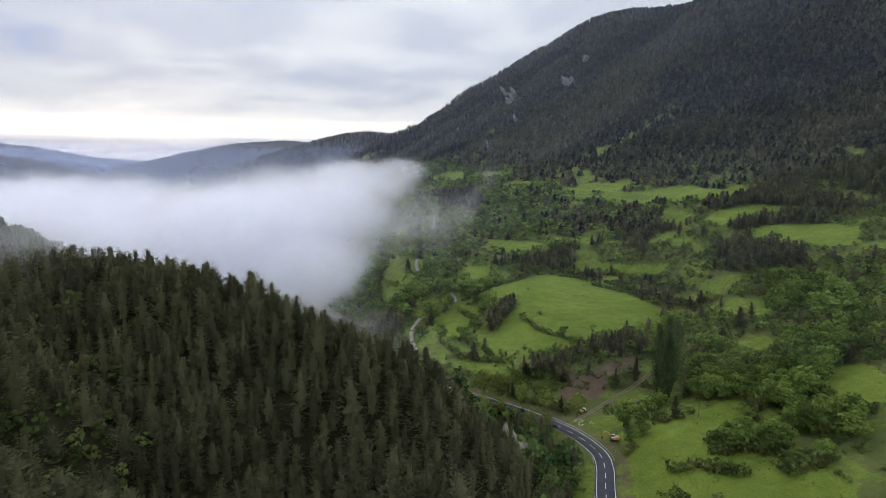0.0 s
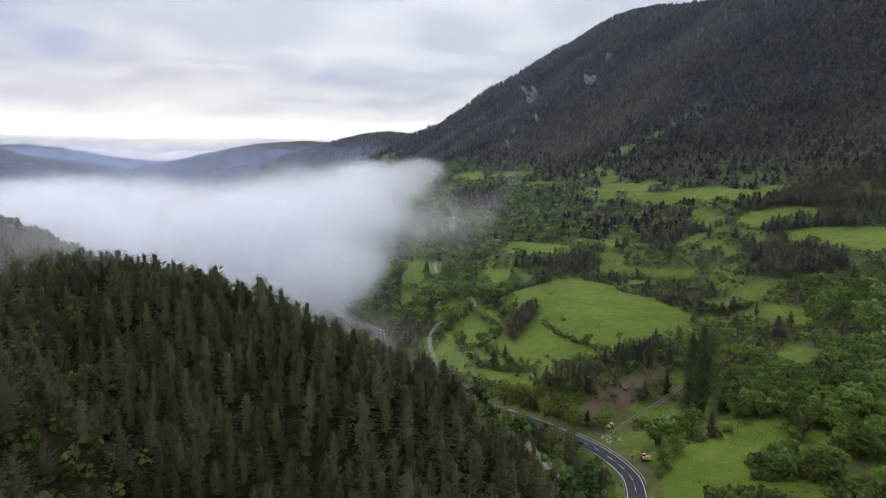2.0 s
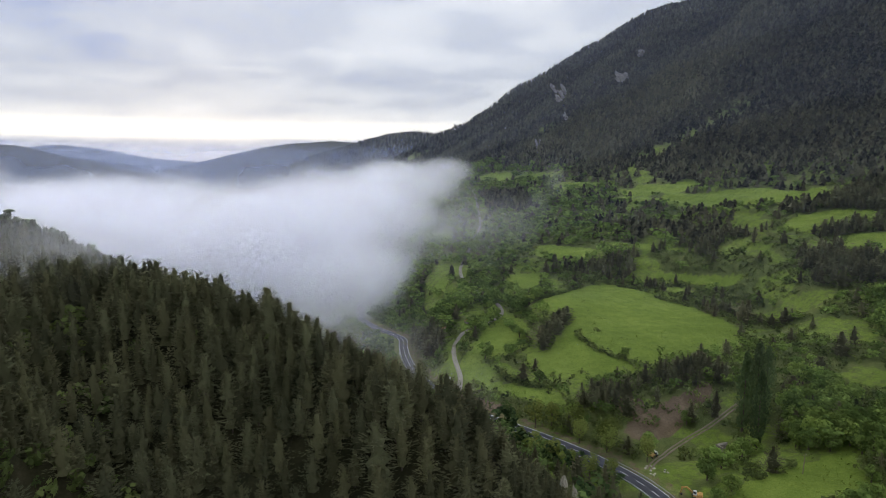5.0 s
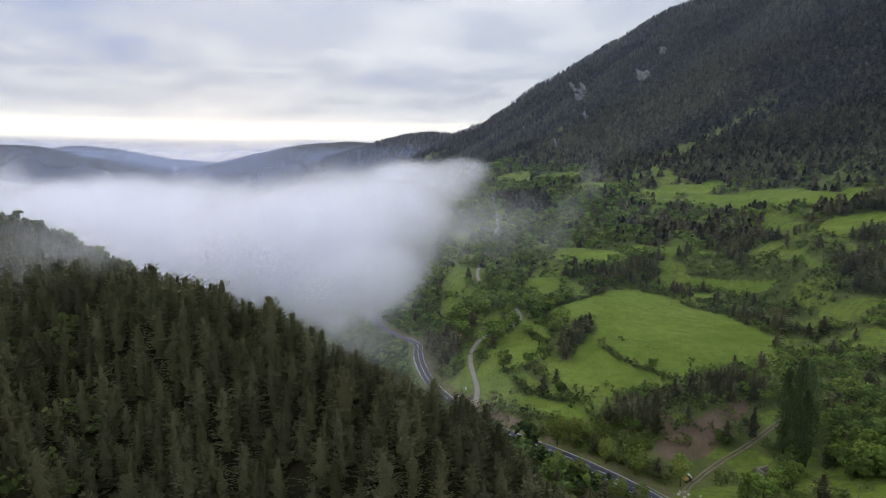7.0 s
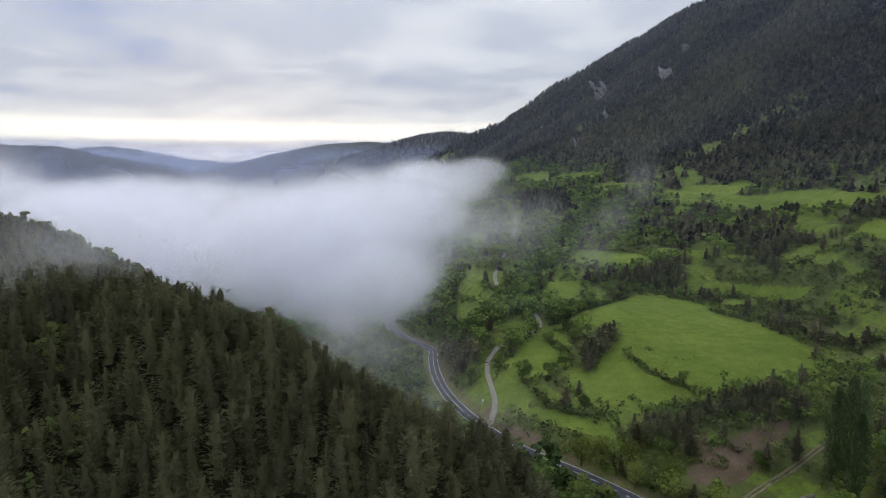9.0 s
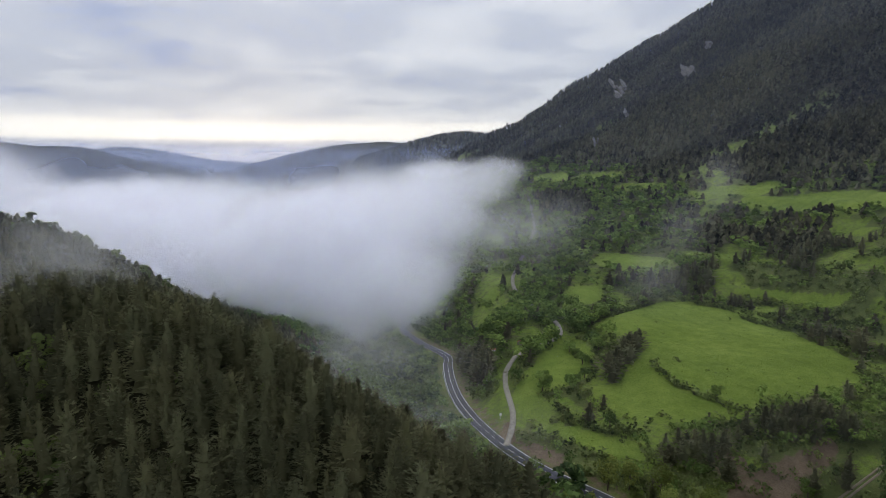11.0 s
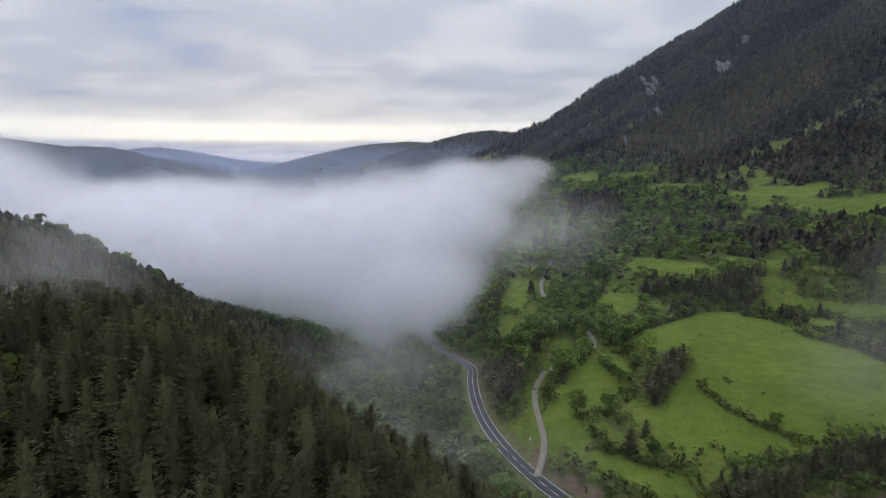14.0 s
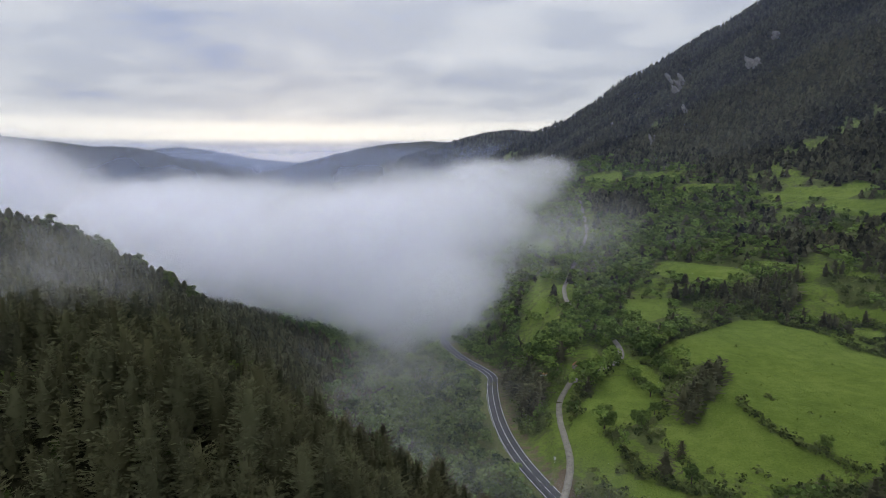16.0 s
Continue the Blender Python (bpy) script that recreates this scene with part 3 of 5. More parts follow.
def pine_crown(seed, whorls, branches, blades, size):
    """A full crown: a dark ragged core, and tiers of drooping branches round it that end in upturned needle tufts."""
    r = np.random.RandomState(seed)
    lean = r.uniform(-0.025, 0.025, 2)
    c, a, b = [], [], []
    full = r.uniform(0.28, 0.37)
    lopsided, blunt = r.uniform(0, 6.28), r.uniform(0.78, 1.05)

    def outline(h):
        return full * min(1.0, 0.20 + 1.08 * (1 - h) ** blunt) * (0.72 + 0.28 * min(1, h / 0.35))

    for k in range(whorls):
        h = 0.12 + 0.85 * (k / (whorls - 1)) ** 0.94
        reach = outline(h) * r.uniform(0.84, 1.12)
        count = branches if h < 0.8 else max(3, branches - 2)
        for j in range(count):
            if r.rand() < 0.05:
                continue
            az = (j + r.uniform(-0.35, 0.35)) * 2 * math.pi / count + k * 2.4
            out = np.array([math.cos(az), math.sin(az), 0.0])
            length = reach * r.uniform(0.6, 1.2) * (1 + 0.2 * math.cos(az - lopsided))
            rise = -0.12 + 0.55 * h ** 3 + r.uniform(-0.10, 0.08)
            side = np.array([-out[1], out[0], 0.0])
            h0 = h + r.uniform(-0.014, 0.014)
            for i, f in enumerate(np.linspace(1.0, 0.45, blades)):
                p = out * length * f + np.array([lean[0] * h, lean[1] * h, h0 + length * (rise * f + 0.2 * f * f)])
                p = p + r.normal(0, 0.006, 3) + side * ((-1) ** i) * r.uniform(0.05, 0.34) * length * (1.2 - 0.6 * f)
                d = unit(out + side * ((-1) ** i) * r.uniform(0.1, 0.9) + np.array([0, 0, 0.05 + 0.5 * f * r.rand() + 0.5 * h ** 4]))
                w = unit(np.cross(d, np.array([0, 0, 1.0])) + r.normal(0, 0.34, 3))
                s = size * r.uniform(0.7, 1.25) * (0.5 + 0.5 * min(1, (1 - h) * 3.2))
                c.append(p), a.append(d * s), b.append(w * s * 0.36)
    c.append([lean[0], lean[1], 0.985]), a.append([0, 0, size * 0.7]), b.append([size * 0.18, size * 0.1, 0])
    tufts = leaf_quads(c, a, b)
    sides, rings = 5, 7
    v, q = [], []
    for k in range(rings):
        h = 0.10 + 0.86 * k / (rings - 1)
        wide = outline(h) * (0.56 if k % 2 == 0 else 0.34)
        for j in range(sides):
            az, rad = (j + 0.5 * (k % 2)) * 2 * math.pi / sides, wide * r.uniform(0.6, 1.25)
            v.append((lean[0] * h + rad * math.cos(az), lean[1] * h + rad * math.sin(az), h + r.uniform(-0.03, 0.02)))
        if k:
            n = (k - 1) * sides
            q += [(n + j, n + (j + 1) % sides, n + sides + (j + 1) % sides, n + sides + j) for j in range(sides)]
    return joined([tufts, (np.array(v), np.array(q))])


def far_pine_crown(seed, tiers=5, sides=4):
    """A distant conifer: ragged drooping tiers, three-cornered faces."""
    r = np.random.RandomState(seed)
    v, f = [], []
    for k in range(tiers):
        h = k / tiers
        top, low = min(1.0, h + 0.42 + 0.1 * r.rand()), h + 0.05
        reach = 0.23 * (1 - h) ** 0.8 + 0.03
        turn = r.uniform(0, 6)
        for j in range(sides):
            az = turn + (j + r.uniform(-0.25, 0.25)) * 2 * math.pi / sides
            wide = 2.5 / sides
            n = len(v)
            q = reach * r.uniform(0.75, 1.2)
            v += [(0, 0, top), (q * math.cos(az - wide), q * math.sin(az - wide), low + r.uniform(-0.05, 0.07)), (q * math.cos(az + wide), q * math.sin(az + wide), low + r.uniform(-0.05, 0.07))]
            f.append((n, n + 1, n + 2))
    return np.array(v), np.array(f)


def leafy_crown(seed, clumps, blades, size, low=0.22, wide=0.42, pointed=0.0):
    """A broadleaf crown: uneven clumps of leaves with gaps between them."""
    r = np.random.RandomState(seed)
    c, a, b = [], [], []
    for k in range(clumps):
        u = unit(r.normal(0, 1, 3))
        rad = r.uniform(0.55, 0.95) if k else 0.1
        mid = np.array([u[0] * wide * rad, u[1] * wide * rad, low + (1 - low) * (0.5 + 0.44 * u[2] * rad)])
        mid[:2] *= 1 - pointed * max(0, (mid[2] - low) / (1 - low))
        big = r.uniform(0.5, 0.95) * wide * 0.52 if k else 0.72 * wide
        n = unit(r.normal(0, 1, (blades, 3)) + np.array([0, 0, 0.35]))
        p = mid + n * big * r.uniform(0.6, 1.08, (blades, 1)) * np.array([1, 1, 0.8])
        t = unit(np.cross(n, r.normal(0, 1, (blades, 3))))
        w = unit(np.cross(n + r.normal(0, 0.35, (blades, 3)), t))
        s = size * r.uniform(0.6, 1.3, (blades, 1))
        c.append(p), a.append(t * s), b.append(w * s * 0.75)
    return leaf_quads(np.vstack(c), np.vstack(a), np.vstack(b))


def poplar_crown(seed):
    """A tall narrow column of upright sprays."""
    r = np.random.RandomState(seed)
    c, a, b = [], [], []
    for k in range(1500):
        h = r.uniform(0.07, 1.0)
        reach = 0.105 * min(1, 0.35 + 1.6 * h) * min(1, (1.02 - h) * 2.6) ** 0.7
        az, rad = r.uniform(0, 6.283), reach * r.uniform(0.35, 1.0) * (1 + 0.25 * math.sin(9 * h + seed) * math.cos(3 * h))
        lobe = 1 + 0.22 * math.sin(3 * az + 7 * h + seed)
        out = np.array([math.cos(az), math.sin(az), 0])
        c.append(out * rad * lobe + np.array([0, 0, h]))
        d = unit(out * 0.25 + np.array([0, 0, 1]) + r.normal(0, 0.3, 3))
        a.append(d * r.uniform(0.014, 0.027))
        b.append(unit(np.cross(d, out + r.normal(0, 0.5, 3))) * r.uniform(0.006, 0.012))
    return leaf_quads(c, a, b)


def stem(path, radii, sides=7):
    """A tapering round stem along a path."""
    path = np.array(path, float)
    v, f = [], []
    for p, q in zip(path, radii):
        v += [(p[0] + q * math.cos(2 * math.pi * k / sides), p[1] + q * math.sin(2 * math.pi * k / sides), p[2]) for k in range(sides)]
    for i in range(len(path) - 1):
        for k in range(sides):
            f.append((i * sides + k, i * sides + (k + 1) % sides, (i + 1) * sides + (k + 1) % sides, (i + 1) * sides + k))
    return np.array(v), np.array(f)


def joined(pieces):
    v, f, n = [], [], 0
    for pv, pf in pieces:
        v.append(pv), f.append(np.asarray(pf) + n)
        n += len(pv)
    return np.vstack(v), np.vstack(f)


def pine_trunk(seed):
    r = np.random.RandomState(seed + 50)
    return stem([(0, 0, -0.06), (0, 0, 0.05), (r.uniform(-0.006, 0.006), 0, 0.35), (0, r.uniform(-0.01, 0.01), 0.7), (0, 0, 0.97)], [0.016, 0.0125, 0.0105, 0.007, 0.002])


def leafy_trunk(seed, thick=0.03, limbs=5):
    r = np.random.RandomState(seed + 80)
    parts = [stem([(0, 0, -0.08), (0, 0, 0.1), (0.01, 0.0, 0.3), (0.0, 0.02, 0.55)], [thick * 1.3, thick, thick * 0.8, thick * 0.45])]
    for k in range(limbs):
        az, h, out = 2 * math.pi * (k + r.rand() * 0.6) / limbs, r.uniform(0.2, 0.36), r.uniform(0.16, 0.3)
        parts.append(stem([(0, 0, h), (out * 0.5 * math.cos(az), out * 0.5 * math.sin(az), h + 0.14), (out * math.cos(az), out * math.sin(az), h + 0.34)], [thick * 0.5, thick * 0.35, thick * 0.12], 5))
    return joined(parts)


def tree_thing(name, crown, crown_mat, trunk, label, category, group, crown_name="crown", trunk_name="trunk"):
    base = tagged(new(name), label, category, group)
    for part_name, shape, mat in ((trunk_name, trunk, BARK), (crown_name, crown, crown_mat)):
        ob = new(part_name, mesh_from(part_name, *shape, mat))
        ob.parent = base
    return base


def stand_of(name, shapes, mat, x, y, z, tall, seed, label, category, spread=1.0, tone=None, kind="stuff", group=""):
    """Many plants that nobody would count, as one object: each is one of the shapes, turned and scaled."""
    r = np.random.RandomState(seed)
    n = len(x)
    pick, turn = r.randint(0, len(shapes), n), r.uniform(0, 2 * math.pi, n)
    fat = r.uniform(0.85, 1.2, n) * spread
    vs, fs, ts, base = [], [], [], 0
    for k, (sv, sf) in enumerate(shapes):
        i = np.where(pick == k)[0]
        if not len(i):
            continue
        c, s = np.cos(turn[i])[:, None], np.sin(turn[i])[:, None]
        w = (tall[i] * fat[i])[:, None]
        px = (sv[:, 0] * c - sv[:, 1] * s) * w + x[i][:, None]
        py = (sv[:, 0] * s + sv[:, 1] * c) * w + y[i][:, None]
        pz = sv[:, 2] * tall[i][:, None] + z[i][:, None]
        vs.append(np.stack([px, py, pz], -1).reshape(-1, 3).astype(np.float32))
        fs.append((sf[None] + (np.arange(len(i)) * len(sv))[:, None, None] + base).reshape(-1, sf.shape[1]))
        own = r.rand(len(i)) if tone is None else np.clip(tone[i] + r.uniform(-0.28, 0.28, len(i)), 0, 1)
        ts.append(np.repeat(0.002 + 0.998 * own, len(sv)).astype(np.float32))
        base += len(i) * len(sv)
    me = mesh_from(name, np.vstack(vs), np.vstack(fs), mat)
    at = me.attributes.new("tint", "FLOAT", "POINT")
    at.data.foreach_set("value", np.concatenate(ts))
    return tagged(new(name, me), label, category, group, kind)


def scatter(x0, x1, y0, y1, gap, seed):
    """Places about gap metres apart, out of line."""
    r = np.random.RandomState(seed)
    gx, gy = np.meshgrid(np.arange(x0, x1, gap), np.arange(y0, y1, gap))
    gx = gx + (np.arange(gy.shape[0])[:, None] % 2) * gap * 0.5
    x = (gx + r.uniform(-0.45, 0.45, gx.shape) * gap).ravel()
    y = (gy + r.uniform(-0.45, 0.45, gy.shape) * gap).ravel()
    return x, y, r.rand(len(x)), r

# ---- planting ----
def nearest(x, y, cx, cy, n):
    """True for the n plants nearest to a place of the plan."""
    near = np.zeros(len(x), bool)
    near[np.argsort(np.hypot(x - cx, y - cy))[:n]] = True
    return near


def plant_things(models, x, y, z, tall, seed):
    """Plants as things of their own: copies of the models first, and the models themselves at the first places."""
    r = np.random.RandomState(seed)
    for k in reversed(range(len(x))):
        m = pose(x[k], y[k], z[k], r.uniform(-2, 2), r.uniform(-2, 2), r.uniform(0, 360)) @ Matrix.Diagonal((*(tall[k] * np.array([*([r.uniform(0.88, 1.18)] * 2), 1.0])), 1))
        if k < len(models):
            models[k].matrix_basis = m
        else:
            copy_thing(models[k % len(models)], m)


PINES_MID = [pine_crown(s, 11, 6, 4, 0.054) for s in range(1, 10)]
PINES_THIN = [pine_crown(s, 8, 5, 1, 0.105) for s in range(1, 6)]
PINES_FAR = [far_pine_crown(s, 5, 3) for s in range(1, 9)]
LEAFY_MID = [leafy_crown(s, 10, 9, 0.085) for s in range(11, 18)]
LEAFY_WOOD = [leafy_crown(s, 11, 10, 0.088, 0.2, 0.4) for s in range(11, 19)]
LEAFY_LOW = [leafy_crown(s, 8, 6, 0.11) for s in range(25, 30)]
LEAFY_FAR = [leafy_crown(s, 6, 4, 0.17) for s in range(21, 25)]
SHRUB_MID = [leafy_crown(s, 5, 5, 0.165, 0.0, 0.6) for s in range(31, 35)]
SHRUB_FAR = [leafy_crown(s, 4, 3, 0.26, 0.0, 0.6) for s in range(41, 44)]

# west flank: pines, with some broadleaf trees low down by the stream and in gaps
x, y, dice, rng = scatter(-560, 70, 40, 780, 4.6, 3)
sd, sz = beside(STREAM, x, y)
rd, rz = beside(ROAD, x, y)
ok = (sd < -2) & (rd < -9) & (y > 90 + 0.25 * np.abs(x)) & (x > -0.95 * y - 30) & (dice < 1.25 - y / 1100) & ~((x > -26) & (y > 224) & (y < 262))
x, y, dice, sd = x[ok], y[ok], dice[ok], sd[ok]
z = land(x, y)
low = smooth(80, 20, -sd + 26 * vnoise(x, y, 30, 35) + 10 * vnoise(x, y, 10, 36)) * smooth(262, 330, y) + smooth(16, 4, -sd) * 0.5
gaps = smooth(0.45, 0.7, vnoise(x, y, 30, 31) + 0.5 * vnoise(x, y, 9, 32)) * 0.75 + smooth(-270, -330, x) * 0.4 + within(x, y, [(-112, 142, 46, 12, 66), (-150, 215, 40, 9, 50), (-92, 118, 30, 9, 80)], 0.4) * 1.8
leafy = rng.rand(len(x)) < np.maximum(low, gaps * 0.38)
bare = (~leafy) & (vnoise(x, y, 26, 33) > 0.95)
pine = ~leafy & ~bare
tall = (12.8 + 2.6 * vnoise(x, y, 40, 34) + rng.normal(0, 2.4, len(x))) * (0.62 + 0.38 * smooth(12, 55, -sd))
px, py, pz, ph = x[pine], y[pine], z[pine], np.clip(tall[pine], 7, 19)
near = nearest(px, py, -56, 186, 300)
models = [tree_thing("pine_tree", pine_crown(s, 14, 7, 6, 0.038), NEEDLES, pine_trunk(s), "tall dark green pine standing in the hillside forest", "pine tree", "pines on the near hillside") for s in range(1, 7)]
plant_things(models, px[near], py[near], pz[near], ph[near], 5)
close = ~near & (np.hypot(px + 40, py - 150) < 175)
away = ~near & ~close
stand_of("pine_forest", PINES_MID, NEEDLES, px[close], py[close], pz[close], ph[close], 6, "dense dark green pine forest on the hillside", "forest")
beyond = away & ((py > 400) | (px < -300))
away &= ~beyond
stand_of("hillside_forest", PINES_THIN, NEEDLES, px[away], py[away], pz[away], ph[away] * 0.9, 8, "dark pine forest on the misty hillside beyond", "forest")
stand_of("valley_forest", PINES_FAR, NEEDLES, px[beyond], py[beyond], pz[beyond], ph[beyond] * 0.8, 8, "dark pine forest fading into the valley cloud", "forest", 1.3)
lx, ly, lz = x[leafy], y[leafy], z[leafy]
by_stream = low[leafy] > 0.3
room = ~by_stream | (rng.rand(len(lx)) < 0.62)
lx, ly, lz, by_stream = lx[room], ly[room], lz[room], by_stream[room]
stand_of("broadleaf_wood", LEAFY_WOOD, LEAVES_WOOD, lx[by_stream], ly[by_stream], lz[by_stream] - 0.5, np.clip(rng.normal(10.0, 2.8, by_stream.sum()) + 2.5 * vnoise(lx[by_stream], ly[by_stream], 13, 37), 4.5, 16), 7, "green broadleaf wood along the stream", "wood")
stand_of("forest_undergrowth", LEAFY_LOW, LEAVES_DULL, lx[~by_stream], ly[~by_stream], lz[~by_stream] - 0.8, np.clip(rng.normal(6.5, 1.8, (~by_stream).sum()), 3, 11), 27, "olive green broadleaf undergrowth in gaps of the pine forest", "undergrowth")

# the same forest goes on below and behind the flight
x, y, dice, rng = scatter(-330, 60, -130, 165, 5.6, 14)
sd, sz = beside(STREAM, x, y)
rd, rz = beside(ROAD, x, y)
ok = ~((y > 90 + 0.25 * np.abs(x)) & (x > -0.95 * y - 30)) & (rd < -9) & (sd < -2)
x, y = x[ok], y[ok]
hp = np.clip(rng.normal(12, 2.3, len(x)), 7, 18)
seen_close = (y > 66) & (x > -1.0 * y - 30)
for pick, shapes in ((seen_close, PINES_MID), (~seen_close, PINES_FAR)):
    stand_of("lower_forest", shapes, NEEDLES, x[pick], y[pick], land(x[pick], y[pick]) - 0.4, hp[pick], 15, "dense dark green pine forest on the near slope", "forest", 1.0)

# the mountain's forest, with bare crags
CRAGS = [(174, 1486, 30, 20, 60), (45, 1472, 11, 9, 0), (309, 1434, 24, 14, 60), (382, 1569, 18, 9, 40), (168, 1318, 24, 8, 70), (94, 1180, 26, 7, 70)]
x, y, dice, rng = scatter(-520, 1150, 560, 2050, 7.0, 8)
mf = mountain_foot(x, y)
ok = (mf > -6) & (y < 1800 + 0.33 * x) & (x < 0.92 * y + 20) & (x > -0.24 * y) & (y > 560)
ok &= dice > 0.08 + 0.6 * gully_grass(x, y) + 0.35 * smooth(0.35, 0.7, vnoise(x, y, 60, 41) + 0.4 * vnoise(x, y, 18, 42)) * smooth(200, 20, mf)
x, y = x[ok], y[ok]
ok = within(x, y, CRAGS, 0.2) < 0.5
x, y = x[ok], y[ok]
# relief shade painted into the needles: tone darker in gullies, lighter on ribs
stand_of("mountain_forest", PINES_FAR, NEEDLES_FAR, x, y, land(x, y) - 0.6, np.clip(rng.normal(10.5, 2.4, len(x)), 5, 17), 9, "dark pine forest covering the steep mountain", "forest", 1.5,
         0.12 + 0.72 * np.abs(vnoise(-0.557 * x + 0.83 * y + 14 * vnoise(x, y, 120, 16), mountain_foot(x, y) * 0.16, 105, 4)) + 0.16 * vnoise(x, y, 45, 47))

# hedgerows: centre, half length, half width, turn
HEDGES = [(57.5, 368, 11, 2.2, 110), (66, 352, 9, 2.6, 128), (78, 339, 9, 3, 135), (7, 342, 9, 3, 97), (16, 328, 11, 3.5, 147), (32, 321, 8, 4, 170), (44, 396, 17, 4.0, 62), (58, 480, 27, 2.4, 50), (115, 492, 13, 3, 140), (137, 460, 15, 3, 131), (120, 512, 40, 3.5, 165), (160, 445, 40, 3.0, 120), (30, 470, 26, 3.5, 60), (108, 190, 11, 3.5, 160), (92, 184, 12, 3.5, 150), (122, 178, 10, 3, 10), (104, 203, 5, 2, 20), (128, 222, 6, 3, 40)]
# east flank: scrub, hedges and trees between the pastures
x, y, dice, rng = scatter(-110, 420, 150, 560, 3.5, 12)
rd, rz = beside(ROAD, x, y)
td, tz = beside(TRACK, x, y)
fd, fz = beside(FARM_TRACK, x, y)
ok = (rd > 8) & (np.abs(td) > 4.0) & (np.abs(fd) > 4.5) & (np.abs(beside(UPPER_TRACK, x, y)[0]) > np.where((y > 442) & (y < 468), 5.0, 1.8)) & (np.hypot(x - 70, y - 240) > 17) & (x < 0.86 * y + 25) & (mountain_foot(x, y) < 0)
x, y, dice, rd = x[ok], y[ok], dice[ok], rd[ok]
z = land(x, y)
field = pasture(x, y)
edge = pasture(x, y, 4.0) * (1 - field)
clump, grove = within(x, y, PINE_CLUMPS, 0.3), within(x, y, GROVES, 0.3)
patch = scrub_cover(x, y) * (0.25 + 0.75 * smooth(225, 265, y))
bare_bank = within(x, y, [(80, 288, 30, 9, 38), (0, 308, 12, 5, 130)], 0.3)
hedge = within(x, y, HEDGES, 0.1)
want = np.maximum(np.clip(0.9 * patch + 0.85 * edge * smooth(-0.35, 0.0, vnoise(x, y, 30, 53)) + grove + clump, 0, 1) * (1 - field), 0.3 * hedge) * (1 - 0.45 * bare_bank) + 0.006 * field
grows = dice < want
kind = rng.rand(len(x))
is_pine = grows & (field < 0.5) & ((y > 350) | (rng.rand(len(x)) < 0.6)) & (kind < 0.75 * clump + 0.04 + 0.4 * smooth(0.05, 0.45, vnoise(x, y, 38, 55)) * smooth(380, 440, y) * smooth(10, 110, x) + 0.5 * smooth(-110, -10, mountain_foot(x, y)))
is_tree = grows & ~is_pine & (field < 0.5) & (kind < 0.10 + 0.32 * grove + 0.34 * smooth(90, 0, x) * smooth(400, 450, y))
is_shrub = grows & ~is_pine & ~is_tree
px, py, pz = x[is_pine], y[is_pine], z[is_pine]
pine_near = py < 350
hp = np.clip(rng.normal(9, 2, len(px)), 5, 14)
stand_of("pine_clump", PINES_MID, NEEDLES, px[pine_near], py[pine_near], pz[pine_near] - 0.3, hp[pine_near], 13, "dark pines in clumps on the bank below the pasture", "pines", 1.45)
stand_of("pine_clumps", PINES_THIN, NEEDLES, px[~pine_near], py[~pine_near], pz[~pine_near] - 0.3, hp[~pine_near], 14, "dark pines in clumps between green pastures", "pines", 1.75)
tx, ty, tz_ = x[is_tree], y[is_tree], z[is_tree]
th = np.clip(rng.normal(7.2, 1.7, len(tx)) + 2.6 * grove[is_tree], 4.5, 13)
near = nearest(tx, ty, 130, 215, 160)
models = [tree_thing("broadleaf_tree", leafy_crown(s, 20, 24, 0.058), LEAVES, leafy_trunk(s), "bright green broadleaf tree with a rounded leafy crown", "tree", "broadleaf trees among the pastures") for s in range(61, 67)]
plant_things(models, tx[near], ty[near], tz_[near] - 0.3, th[near], 14)
stand_of("broadleaf_trees", LEAFY_MID, LEAVES, tx[~near], ty[~near], tz_[~near] - 0.4, th[~near], 15, "green broadleaf trees scattered between the pastures", "trees", 1.1)
hx, hy, hz = x[is_shrub], y[is_shrub], z[is_shrub]
hh = np.clip(rng.normal(3.3, 1.0, len(hx)), 1.4, 6) * (0.45 + 0.55 * (field[is_shrub] < 0.5))
near = nearest(hx, hy, 110, 200, 150)
shrub_models = []
for s in range(71, 76):
    ob = new("shrub", mesh_from("shrub", *leafy_crown(s, 9, 20, 0.085, 0.0, 0.6), LEAVES_DULL))
    shrub_models.append(tagged(ob, "rounded dull green shrub growing in the grass", "shrub", "shrubs among the pastures"))
bush = np.array([(66, 383, 2.8), (67.5, 382, 2.3), (79, 372, 1.3), (82, 370, 1.1), (118, 366, 1.3), (69, 429, 1.1), (110, 436, 1.1)])  # alone in the great pasture
plant_things(shrub_models, np.r_[hx[near], bush[:, 0]], np.r_[hy[near], bush[:, 1]], np.r_[hz[near], land(bush[:, 0], bush[:, 1])] - 0.2, np.r_[hh[near], bush[:, 2]], 16)
stand_of("scrub", SHRUB_MID, LEAVES_DULL, hx[~near], hy[~near], hz[~near] - 0.25, hh[~near], 17, "dull green scrub and hedges between the pastures", "scrub")

